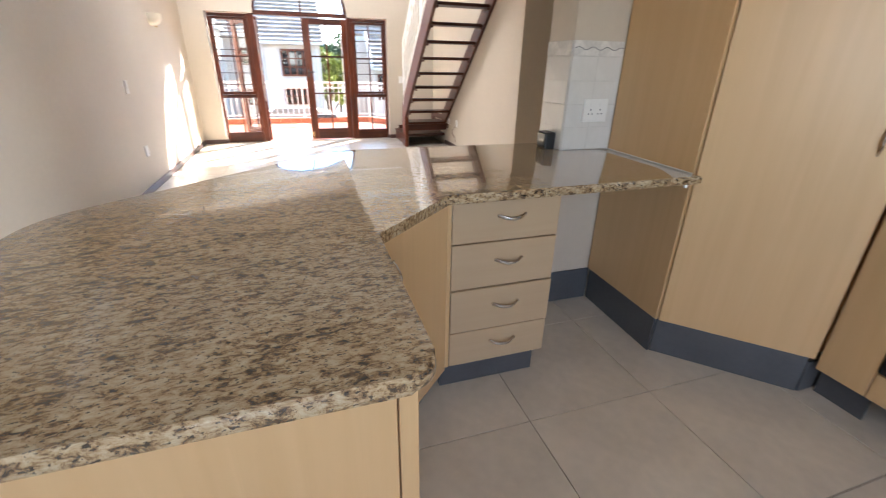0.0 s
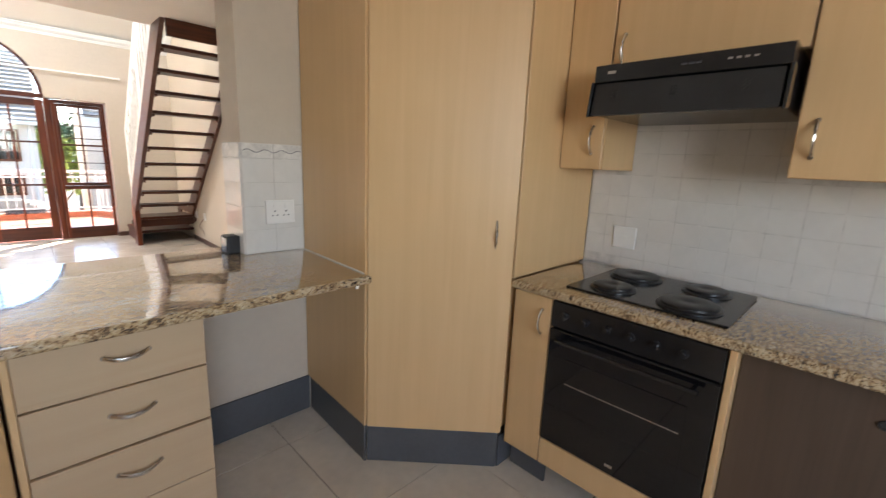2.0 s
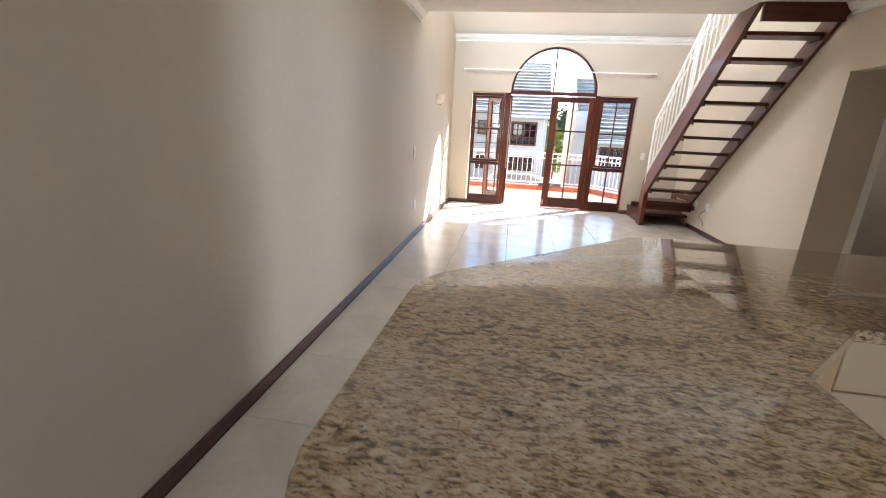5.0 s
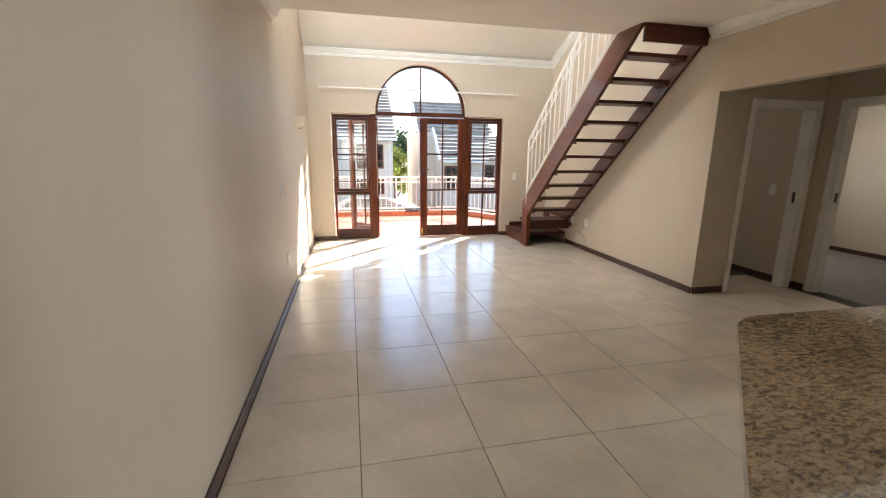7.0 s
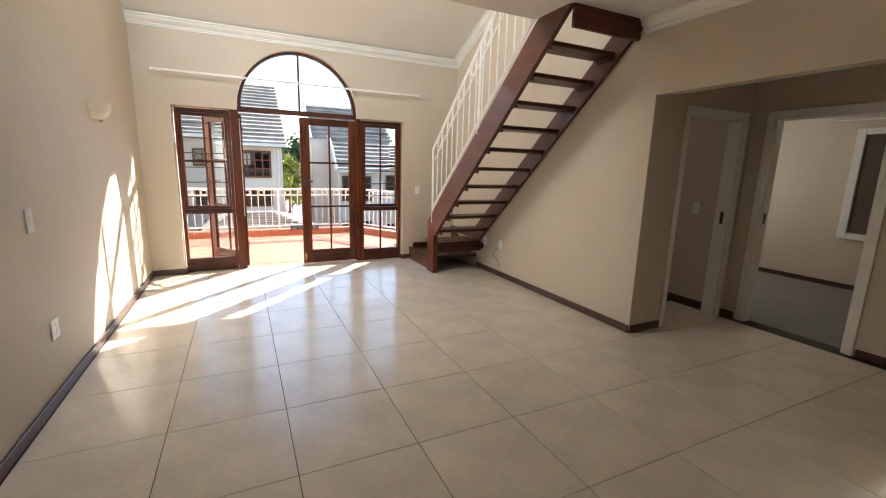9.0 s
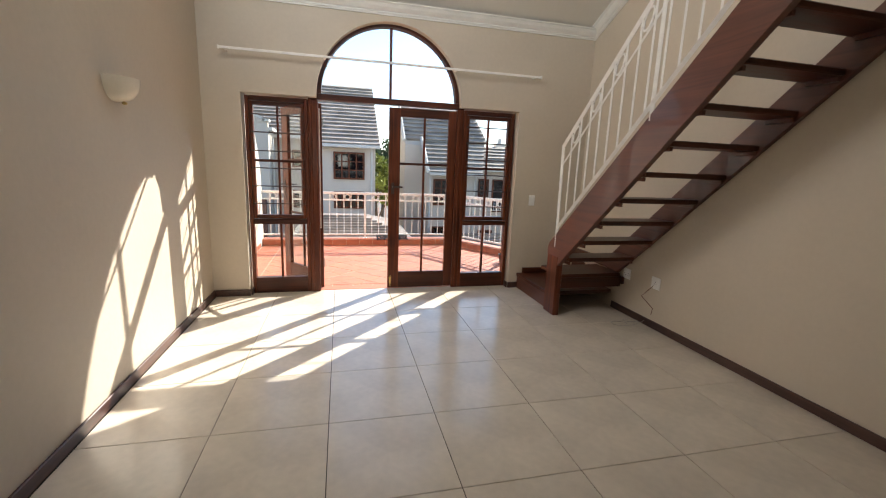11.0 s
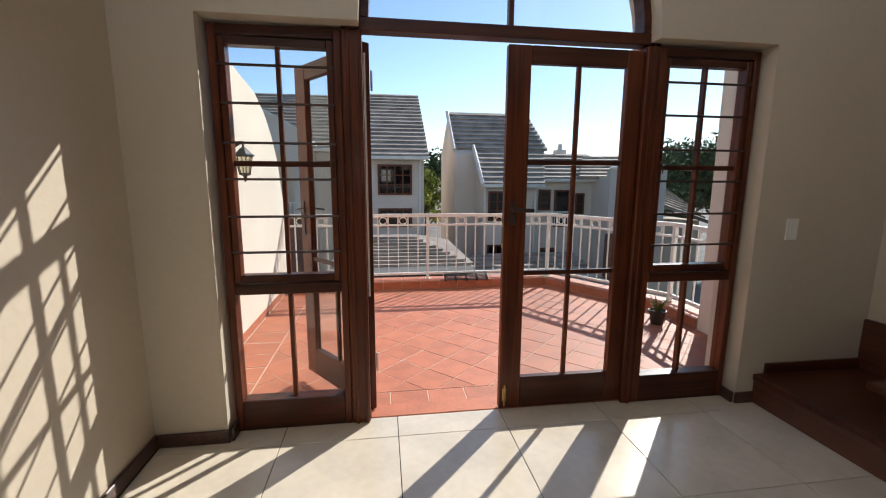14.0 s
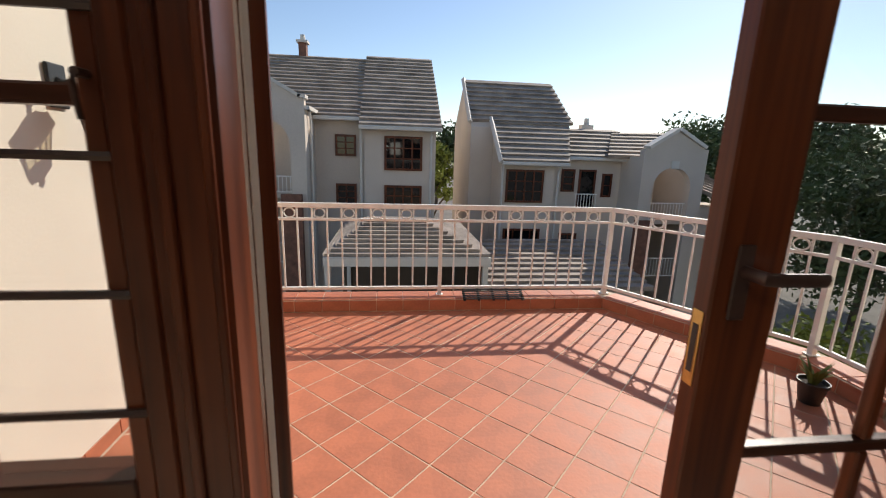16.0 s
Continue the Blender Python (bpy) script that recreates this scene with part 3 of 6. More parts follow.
# tall diagonal cupboard
A_, B_ = Vector((1.59, 1.30)), Vector((2.005, 0.862))
cup = thing("tall_cupboard", (2.1, 1.4, 0), "tall maple corner cupboard with a diagonal door", "cupboard")
bm = fresh()
prism(bm, [(1.584, 1.335), (1.602, 1.317), (2.015, 0.882), (KX - 0.004, 0.882), (KX - 0.004, KY - 0.004), (1.612, KY - 0.004)], 0.2, ZC - 0.002)
part("body", bm, MAPLE, cup)
bm = fresh()
slab_between(bm, (1.563, 1.30), (1.592, KY - 0.012), -0.0165, 0.202, ZC - 0.004)
part("side_panel", bm, MAPLE, cup)
bm = fresh()
slab_between(bm, (1.578, 1.296), (1.999, 0.856), -0.018, 0.205, ZC - 0.006)
for v in bm.verts:
    v.co += Vector((0.004, 0.004, 0))
d = part("door", bm, MAPLE, cup)
handle(d, (1.945, 0.912, 1.12), (0, 0, 1), (-0.7, -0.68, 0), 0.12)
part("side_panel", boxed(2.022, KX - 0.012, 0.858, 0.880, TOP + 0.001, ZC - 0.004, 0.002), MAPLE, cup)
bm = fresh()
slab_between(bm, (1.604, KY - 0.018), (1.576, 1.318), 0.012, 0, 0.2)
part("plinth", bm, PLINTH, cup, "dark grey plinth board")
bm = fresh()
slab_between(bm, (1.59, 1.318), (2.012, 0.878), 0.014, 0, 0.2)
part("plinth", bm, PLINTH, cup, "dark grey plinth board")
bm = fresh()
slab_between(bm, (2.02, 0.873), (2.16, 0.873), 0.012, 0, 0.16)
part("plinth", bm, PLINTH, cup, "dark grey plinth board")

# hob run
FX = 2.03
unit = thing("base_cabinet", (2.3, 0.76, 0), "narrow maple base cabinet beside the oven", "cabinet", "hob cabinets")
part("body", boxed(FX + 0.019, KX - 0.004, 0.672, 0.855, 0.14, TOP - 0.037), MAPLE, unit)
d = part("door", boxed(FX, FX + 0.018, 0.674, 0.852, 0.145, TOP - 0.045, 0.002), MAPLE, unit)
handle(d, (FX, 0.712, 0.78), (0, 0, 1), (-1, 0, 0))
part("plinth", boxed(FX + 0.07, FX + 0.085, 0.672, 0.855, 0, 0.139), PLINTH, unit)

oven = thing("built_in_oven", (2.3, 0.365, 0), "black built-in electric oven with a dark glass door", "oven")
part("body", boxed(FX + 0.022, KX - 0.02, 0.075, 0.668, 0.26, TOP - 0.04), BLACK_MATT, oven)
part("control_panel", boxed(FX - 0.004, FX + 0.021, 0.072, 0.668, 0.775, TOP - 0.045, 0.003), BLACK, oven)
dr = part("door", boxed(FX - 0.006, FX + 0.021, 0.072, 0.668, 0.27, 0.768, 0.004), OVEN_GLASS, oven, "dark glass oven door")
part("window", boxed(FX - 0.0085, FX - 0.0062, 0.15, 0.59, 0.36, 0.66, 0.001), OVEN_GLASS, dr)
bm = fresh()
tube(bm, [(FX - 0.045, 0.12, 0.735), (FX - 0.045, 0.62, 0.735)], 0.008, 10)
for y in (0.14, 0.60):
    tube(bm, [(FX - 0.045, y, 0.735), (FX - 0.004, y, 0.735)], 0.006, 8)
part("handle", bm, BLACK, dr, "black bar handle", smooth=True)
part("shelf", boxed(FX - 0.0100, FX - 0.0088, 0.16, 0.58, 0.555, 0.559), CHROME, dr)
for k in range(6):
    bm = fresh()
    lathe(bm, [(0.016, 0), (0.016, 0.004), (0.012, 0.006), (0.011, 0.017), (0.009, 0.019)], 16, Matrix.Translation((FX - 0.004, 0.61 - 0.085 * k, 0.832)) @ Matrix.Rotation(radians(-90), 4, 'Y'))
    part("knob", bm, BLACK, oven, smooth=True)
part("lower_panel", boxed(FX, FX + 0.018, 0.074, 0.668, 0.145, 0.262, 0.002), MAPLE, oven, "maple panel under the oven")
part("badge", boxed(FX - 0.0085, FX - 0.0064, 0.355, 0.385, 0.30, 0.312, 0.001), CHROME, dr)

unit = thing("end_panel", (2.3, 0.05, 0), "maple upright panel between the oven and the open bay", "panel")
part("board", boxed(FX, KX - 0.004, 0.046, 0.066, 0.0, TOP - 0.037, 0.002), MAPLE, unit)
bay = thing("bay_panel", (2.12, -0.42, 0), "dark brown panel closing the appliance bay", "panel")
part("board", boxed(FX + 0.07, FX + 0.088, -0.898, 0.044, 0.0, TOP - 0.038, 0.002), DARK_BOARD, bay)
bm = fresh()
lathe(bm, [(0.012, 0), (0.015, 0.003), (0.013, 0.007), (0.008, 0.007), (0.007, 0.004)], 16, Matrix.Translation((FX + 0.07, -0.28, 0.78)) @ Matrix.Rotation(radians(-90), 4, 'Y'))
part("grommet", bm, BLACK_MATT, bay, smooth=True)
unit = thing("end_panel", (2.3, -0.9, 0), "maple upright panel at the far side of the appliance bay", "panel")
part("board", boxed(FX, KX - 0.004, -0.92, -0.90, 0.0, TOP - 0.037, 0.002), MAPLE, unit)

hob = thing("electric_hob", (2.33, 0.37, TOP), "black four-plate electric hob set into granite", "hob")
part("base", boxed(2.085, 2.575, 0.09, 0.652, TOP + 0.0005, TOP + 0.009, 0.004), BLACK, hob)
for (px, py, r) in ((2.205, 0.51, 0.075), (2.455, 0.515, 0.095), (2.205, 0.235, 0.095), (2.455, 0.24, 0.075)):
    bm = fresh()
    lathe(bm, [(r + 0.012, 0.009), (r + 0.012, 0.013), (r + 0.004, 0.016), (r, 0.016), (r, 0.024), (r - 0.006, 0.027), (0.022, 0.026), (0.018, 0.024)], 28, Matrix.Translation((px, py, TOP)))
    part("hotplate", bm, IRON, hob, "cast iron hotplate", smooth=True)

# wall units
UX = 2.30


def wall_unit(y0, y1, z0, handle_y, label, zh=None):
    u = thing("wall_cabinet", (2.48, (y0 + y1) / 2, z0), label, "cabinet", "wall cabinets")
    part("body", boxed(UX + 0.019, KX - 0.004, y0 + 0.001, y1 - 0.001, z0, ZC - 0.004), MAPLE, u)
    dd = part("door", boxed(UX, UX + 0.018, y0 + 0.003, y1 - 0.003, z0 + 0.001, ZC - 0.01, 0.002), MAPLE, u)
    handle(dd, (UX, handle_y, zh or z0 + 0.12), (0, 0, 1), (-1, 0, 0), 0.11)
    return u


wall_unit(0.665, 0.856, 1.40, 0.712, "narrow maple wall cabinet beside the hood")
wall_unit(0.052, 0.663, 1.79, 0.62, "maple wall cabinet above the hood", 1.86)
wall_unit(-0.55, 0.050, 1.40, -0.0, "maple wall cabinet with a bow handle", 1.52)
wall_unit(-1.15, -0.552, 1.40, -0.60, "maple wall cabinet with a bow handle", 1.52)
wall_unit(-1.75, -1.152, 1.40, -1.20, "maple wall cabinet with a bow handle", 1.52)
hood = thing("cooker_hood", (2.45, 0.36, 1.60), "black slimline cooker hood with a vented front", "cooker hood")
HZ = 1.605
bm = fresh()
prism(bm, [(2.175, HZ), (KX - 0.012, HZ), (KX - 0.012, HZ + 0.182), (2.185, HZ + 0.182), (2.15, HZ + 0.172), (2.15, HZ + 0.115), (2.19, HZ + 0.108)], 0.07, 0.655, "y", bev=0.003, seg=1)
part("body", bm, BLACK, hood)
bm = fresh()
prism(bm, [(2.150, HZ + 0.108), (2.172, HZ + 0.108), (2.155, HZ - 0.006), (2.128, HZ - 0.006)], 0.078, 0.648, "y", bev=0.003, seg=1)
vis = part("visor", bm, BLACK_MATT, hood, "black vented visor")
for y in (0.062, 0.652):
    bm = fresh()
    prism(bm, [(2.14, HZ + 0.115), (2.19, HZ + 0.115), (2.19, HZ - 0.002), (2.12, HZ - 0.012)], y, y + 0.009, "y", bev=0.002, seg=1)
    part("side_cheek", bm, BLACK, hood)
for k in range(3):
    for q in range(2):
        for r_ in range(3):
            y, z = 0.16 + 0.2 * k + 0.012 * q, HZ + 0.05 + 0.012 * r_
            x = 2.128 + (z - HZ + 0.006) / 0.114 * 0.022
            part("vent", boxed(x - 0.002, x + 0.001, y, y + 0.007, z, z + 0.007), IRON, vis)
for k in range(4):
    part("switch", boxed(2.1465, 2.1498, 0.15 + 0.022 * k, 0.163 + 0.022 * k, HZ + 0.143, HZ + 0.149), CHROME, hood)
for k in range(3):
    part("switch", boxed(2.1465, 2.1498, 0.30 + 0.022 * k, 0.316 + 0.022 * k, HZ + 0.143, HZ + 0.148), PLINTH, hood)
part("badge", boxed(2.1468, 2.1498, 0.575, 0.605, HZ + 0.14, HZ + 0.15), CHROME, hood)


def plate(name, center, out, w, h, label, category, bits):
    """A wall plate; bits: small (u, v, width, height, material) pieces on it."""
    c, o = Vector(center), Vector(out)
    side = o.cross(Vector((0, 0, 1))) * -1
    m = Matrix.Translation(c) @ Matrix(((side.x, o.x, 0, 0), (side.y, o.y, 0, 0), (side.z, o.z, 1, 0), (0, 0, 0, 1)))
    t = thing(name, center, label, category)
    bm = fresh()
    box(bm, -w / 2, w / 2, 0, 0.009, -h / 2, h / 2, 0.003, m=m, seg=2)
    part("plate", bm, PLASTIC, t)
    for nm, u, v, bw, bh, bt, mt in bits:
        bm = fresh()
        box(bm, u - bw / 2, u + bw / 2, 0.0095, 0.0095 + bt, v - bh / 2, v + bh / 2, min(bt, bw, bh) * 0.2, m=m)
        part(nm, bm, mt, t)
    return t


def holes(u, v):
    return [("pin_hole", u, v + 0.012, 0.006, 0.008, 0.0006, BLACK_MATT), ("pin_hole", u - 0.011, v - 0.008, 0.006, 0.006, 0.0006, BLACK_MATT), ("pin_hole", u + 0.011, v - 0.008, 0.006, 0.006, 0.0006, BLACK_MATT)]


SOCK2 = holes(-0.028, -0.008) + holes(0.028, -0.008) + [("rocker", -0.028, 0.03, 0.014, 0.02, 0.003, PLASTIC), ("rocker", 0.028, 0.03, 0.014, 0.02, 0.003, PLASTIC)]
SWITCH = [("rocker", 0, 0, 0.022, 0.05, 0.004, PLASTIC)]
plate("double_socket", (1.468, KY - 0.008, 1.13), (0, -1, 0), 0.145, 0.115, "white double wall socket on the tiled pillar", "socket", SOCK2)
plate("isolator_switch", (KX - 0.008, 0.66, 1.08), (-1, 0, 0), 0.11, 0.105, "white cooker isolator switch on wall tiles", "switch", [("rocker", 0, 0.0, 0.03, 0.016, 0.004, PLASTIC)])
plate("light_switch", (X0, 5.25, 1.08), (1, 0, 0), 0.078, 0.13, "white light switch plate on the long beige wall", "switch", SWITCH)
plate("wall_socket", (X0, 5.36, 0.42), (1, 0, 0), 0.105, 0.115, "white wall socket near the floor", "socket", holes(0, -0.02) + [("rocker", 0, 0.03, 0.014, 0.02, 0.003, PLASTIC)])
plate("light_switch", (1.86, Y1, 1.07), (0, -1, 0), 0.075, 0.125, "white light switch beside the glazed doors", "switch", SWITCH)
plate("light_switch", (X1 - 0.02, 2.95, 1.13), (-1, 0, 0), 0.075, 0.125, "white light switch on the wall end", "switch", SWITCH)
plate("light_switch", (3.85, 5.18, 1.07), (-1, 0, 0), 0.075, 0.125, "white light switch behind the doorway", "switch", SWITCH)
plate("wall_socket", (3.85, 3.42, 0.42), (-1, 0, 0), 0.105, 0.105, "white wall socket in the lobby", "socket", SOCK2)
plate("wall_socket", (X1, 7.31, 0.42), (-1, 0, 0), 0.105, 0.105, "white wall socket under the stairs", "socket", SOCK2)
plate("wall_socket", (X1, 6.90, 0.43), (-1, 0, 0), 0.11, 0.115, "open grey socket plate with a loose cable", "socket", holes(0, 0.0))
tv = thing("loose_cable", (X1, 6.88, 0), "thin dark cable hanging from the open socket", "cable")
bm = fresh()
tube(bm, [(X1 - 0.012, 6.92, 0.40), (X1 - 0.05, 6.96, 0.33), (X1 - 0.06, 7.0, 0.28), (X1 - 0.05, 6.93, 0.24), (X1 - 0.04, 6.86, 0.20), (X1 - 0.03, 6.88, 0.13)], 0.0035, 6)
part("cord", bm, RED_CABLE, tv, smooth=True)
cl = thing("coiled_cable", (2.25, 7.05, 0), "thin pale cable lying in loops on the floor", "cable")
bm = fresh()
tube(bm, [(2.20 + (0.12 + 0.02 * math.sin(k)) * math.cos(k * 0.55) + 0.012 * k, 7.0 + 0.07 * math.sin(k * 0.55), 0.004 + 0.0015 * k) for k in range(18)] + [(2.46, 6.98, 0.02), (2.49, 6.97, 0.05)], 0.003, 6)
part("cord", bm, CABLE, cl, smooth=True)
# small black box on the counter, against the pillar
bxo = thing("black_box", (1.26, 1.95, TOP), "small matt black box standing on the granite", "box")
part("case", boxed(1.235, 1.293, 1.955, 2.045, TOP, TOP + 0.085, 0.006, seg=2), BLACK_MATT, bxo)
part("side", boxed(1.231, 1.2345, 1.963, 2.037, TOP + 0.008, TOP + 0.077, 0.001), BLACK, bxo)
# bead of sealant along the worktop
bm = fresh()
tube(bm, [(1.559, 1.30, TOP + 0.0005), (1.587, KY - 0.014, TOP + 0.0005)], 0.0025, 6)
single("sealant_bead", bm, TRIM_WHITE, "thin white sealant bead along the cupboard", "sealant", kind="structure")
# small clip under the end of the worktop
clip = thing("worktop_clip", (1.50, 1.27, TOP - 0.036), "small white bracket under the worktop edge", "bracket")
part("tab", boxed(1.495, 1.51, 1.262, 1.272, TOP - 0.050, TOP - 0.0355, 0.002), PLASTIC, clip)

# ---- glazed doors and windows in the window wall ----
FY0, FY1 = 8.425, 8.51         # frame depth


def pane(parent, x0, x1, z0, z1, y=8.47):
    ob = part("pane", boxed(x0, x1, y - 0.002, y + 0.002, z0, z1), GLASS, parent, "clear window glass")
    ob.visible_shadow = False
    return ob


def sidelight(name, x0, x1, label):
    w = thing(name, ((x0 + x1) / 2, FY0, 0), label, "window", kind="structure")
    fr = 0.036
    for a, b in ((x0, x0 + fr), (x1 - fr, x1)):
        part("frame_post", boxed(a, b, FY0, FY1, 0, 2.055, 0.004), STAIN_V, w)
    part("frame_head", boxed(x0 + fr, x1 - fr, FY0, FY1, 2.01, 2.055, 0.004), STAIN_X, w)
    part("bottom_board", boxed(x0 + fr, x1 - fr, FY0, FY1, 0.0, 0.17, 0.005), STAIN_X, w)
    part("transom", boxed(x0 + fr, x1 - fr, FY0, FY1, 0.755, 0.81, 0.005), STAIN_X, w)
    xm = (x0 + x1) / 2
    part("glazing_bar", boxed(xm - 0.011, xm + 0.011, FY0 + 0.025, FY1 - 0.02, 0.17, 0.755, 0.004), STAIN_V, w)
    for a, b in ((x0 + fr, xm - 0.011), (xm + 0.011, x1 - fr)):
        pane(w, a, b, 0.17, 0.755)
    s0, s1, t = x0 + fr + 0.003, x1 - fr - 0.003, 0.031
    sash = part("sash", boxed(s0, s0 + t, FY0 + 0.012, FY1 - 0.008, 0.815, 2.005, 0.004), STAIN_V, w, "dark stained casement sash")
    part("sash_stile", boxed(s1 - t, s1, FY0 + 0.012, FY1 - 0.008, 0.815, 2.005, 0.004), STAIN_V, sash)
    part("sash_rail", boxed(s0 + t, s1 - t, FY0 + 0.012, FY1 - 0.008, 0.815, 0.855, 0.004), STAIN_X, sash)
    part("sash_rail", boxed(s0 + t, s1 - t, FY0 + 0.012, FY1 - 0.008, 1.968, 2.005, 0.004), STAIN_X, sash)
    part("glazing_bar", boxed(xm - 0.010, xm + 0.010, FY0 + 0.028, FY1 - 0.02, 0.855, 1.968, 0.004), STAIN_V, sash)
    part("glazing_bar", boxed(s0 + t, s1 - t, FY0 + 0.028, FY1 - 0.0205, 1.405, 1.432, 0.004), STAIN_X, sash)
    for a, b in ((s0 + t, xm - 0.010), (xm + 0.010, s1 - t)):
        for c, d_ in ((0.855, 1.405), (1.432, 1.968)):
            pane(sash, a, b, c, d_)
    for z in (0.975, 1.157, 1.342, 1.517, 1.702, 1.877):
        bm = fresh()
        tube(bm, [(x0 + fr - 0.01, FY0 + 0.008, z), (x1 - fr + 0.01, FY0 + 0.008, z)], 0.0068, 6)
        part("burglar_bar", bm, DARK_METAL, w, "thin dark burglar bar", smooth=True)
    return w


def stay(parent, x, z):
    bm = fresh()
    tube(bm, [(x, FY0 - 0.008, z), (x, FY0 - 0.016, z - 0.012), (x + 0.003, FY0 - 0.014, z - 0.055)], 0.0035, 6)
    tube(bm, [(x, FY0 + 0.02, z), (x, FY0 - 0.01, z)], 0.006, 8)
    part("window_catch", bm, DARK_METAL, parent, "small dark window catch", smooth=True)


sl = sidelight("window_1", -1.285, -0.68, "stained timber sidelight window with burglar bars")
stay(sl, -0.735, 1.44)
sr = sidelight("window_2", 1.005, 1.615, "stained timber sidelight window with burglar bars, beside the stairs")
stay(sr, 1.06, 1.44)

# door posts, threshold and arch light
dfm = thing("window_3", (CX, FY0, 2.06), "arched fanlight window with one upright bar", "window", kind="structure")
ri = CR - 0.045
arc = [(math.pi * k / 28) for k in range(29)]
bm = fresh()
rows = []
for a in arc:
    c, s = math.cos(a), math.sin(a)
    rows.append([bm.verts.new((CX - r * c, y, CZ + 0.03 + r * s * 0.985)) for r, y in ((CR - 0.004, FY0), (ri, FY0), (ri, FY1), (CR - 0.004, FY1))])
for p, q in zip(rows, rows[1:]):
    for k in range(4):
        bm.faces.new((p[k], p[(k + 1) % 4], q[(k + 1) % 4], q[k]))
bm.faces.new(rows[0])
bm.faces.new(rows[-1])
part("arch_frame", bm, STAIN_X, dfm)
part("frame_head", boxed(-0.678, 1.003, FY0, FY1, 2.058, 2.118, 0.004), STAIN_X, dfm)
part("glazing_bar", boxed(CX - 0.013, CX + 0.013, FY0 + 0.02, FY1 - 0.02, 2.119, CZ + 0.03 + ri * 0.985, 0.003), STAIN_V, dfm)
bm = fresh()
for sgn in (-1, 1):
    out = [(CX + sgn * 0.013, 2.12)] + [(CX + sgn * ri * math.cos(a), CZ + 0.032 + ri * math.sin(a) * 0.98) for a in [math.pi / 2 * k / 14 for k in range(15)]][:-1] + [(CX + sgn * 0.013, CZ + 0.032 + ri * 0.98)]
    bmm = fresh()
    prism(bmm, out, 8.468, 8.472, "y")
    part("pane", bmm, GLASS, dfm, "clear window glass").visible_shadow = False
bm.free()

posts = thing("door_frame", (CX, FY0, 0), "dark red-brown stained door posts", "door frame", kind="structure")
part("post", boxed(-0.677, -0.580, FY0 - 0.006, FY1, 0, 2.056, 0.006), STAIN_V, posts)
part("post", boxed(0.925, 1.003, FY0 - 0.006, FY1, 0, 2.056, 0.006), STAIN_V, posts)
part("bead", boxed(-0.600, -0.586, FY0 - 0.016, FY0 - 0.0065, 0, 2.056, 0.003), STAIN_V, posts)
part("bead", boxed(-0.655, -0.640, FY0 - 0.016, FY0 - 0.0065, 0, 2.056, 0.003), STAIN_V, posts)
part("bead", boxed(0.955, 0.97, FY0 - 0.016, FY0 - 0.0065, 0, 2.056, 0.003), STAIN_V, posts)
part("threshold", boxed(-0.580, 0.925, 8.461, 8.60, -0.05, 0.004, 0.004), TERRACOTTA, posts, "red clay threshold")


def leaf(name, m, label, fittings):
    """A glazed door leaf, hinged at x = 0 and running to x = W; its inner face at y = 0."""
    W, H, T = 0.757, 2.035, 0.042
    d_ = thing(name, (0, 0, 0), label, "door", kind="structure")
    st, sm = 0.09, 0.125
    for a, b in ((0, st), (W - sm, W)):
        part("stile", boxed(a, b, 0, T, 0.012, H, 0.004), STAIN_V, d_)
    part("top_rail", boxed(st, W - sm, 0, T, H - 0.09, H, 0.004), STAIN_X, d_)
    part("bottom_rail", boxed(st, W - sm, 0, T, 0.012, 0.20, 0.004), STAIN_X, d_)
    xc = (st + W - sm) / 2
    zz = [0.20, 0.825, 1.44, H - 0.09]
    for z in zz[1:3]:
        part("glazing_bar", boxed(st, W - sm, 0.008, T - 0.008, z - 0.013, z + 0.013, 0.004), STAIN_X, d_)
    for k in range(3):
        lo, hi = zz[k] + (0.013 if k else 0), zz[k + 1] - (0.013 if k < 2 else 0)
        part("glazing_bar", boxed(xc - 0.012, xc + 0.012, 0.008, T - 0.008, lo, hi, 0.004), STAIN_V, d_)
        for a, b in ((st, xc - 0.012), (xc + 0.012, W - sm)):
            pane(d_, a, b, lo, hi, 0.021)
    fittings(d_, W, T)
    d_.matrix_world = m
    return d_


def right_fittings(d_, W, T):
    # lever and latch at the meeting stile, seen from the room
    bm = fresh()
    box(bm, W - 0.062, W - 0.03, -0.006, -0.0005, 1.10, 1.23, 0.003)
    tube(bm, [(W - 0.046, -0.001, 1.185), (W - 0.046, -0.05, 1.185), (W - 0.07, -0.055, 1.185), (W - 0.15, -0.05, 1.183)], 0.0075, 10, flat=1.5)
    part("door_handle", bm, DARK_METAL, d_, "dark metal lever handle", smooth=True)
    bm = fresh()
    box(bm, W + 0.0003, W + 0.002, 0.009, 0.033, 0.97, 1.11, 0.0005)
    part("lock_plate", bm, BRASS, d_, "brass lock plate on the door edge")
    bm = fresh()
    box(bm, W + 0.0021, W + 0.003, 0.014, 0.028, 0.995, 1.085, 0.0003)
    part("lock_recess", bm, BLACK_MATT, d_)
    bm = fresh()
    tube(bm, [(W - 0.03, -0.008, 0.03), (W - 0.03, -0.008, 0.16)], 0.006, 8)
    box(bm, W - 0.042, W - 0.018, -0.006, -0.0005, 0.06, 0.14, 0.002)
    part("floor_bolt", bm, BRASS, d_, "brass floor bolt", smooth=True)


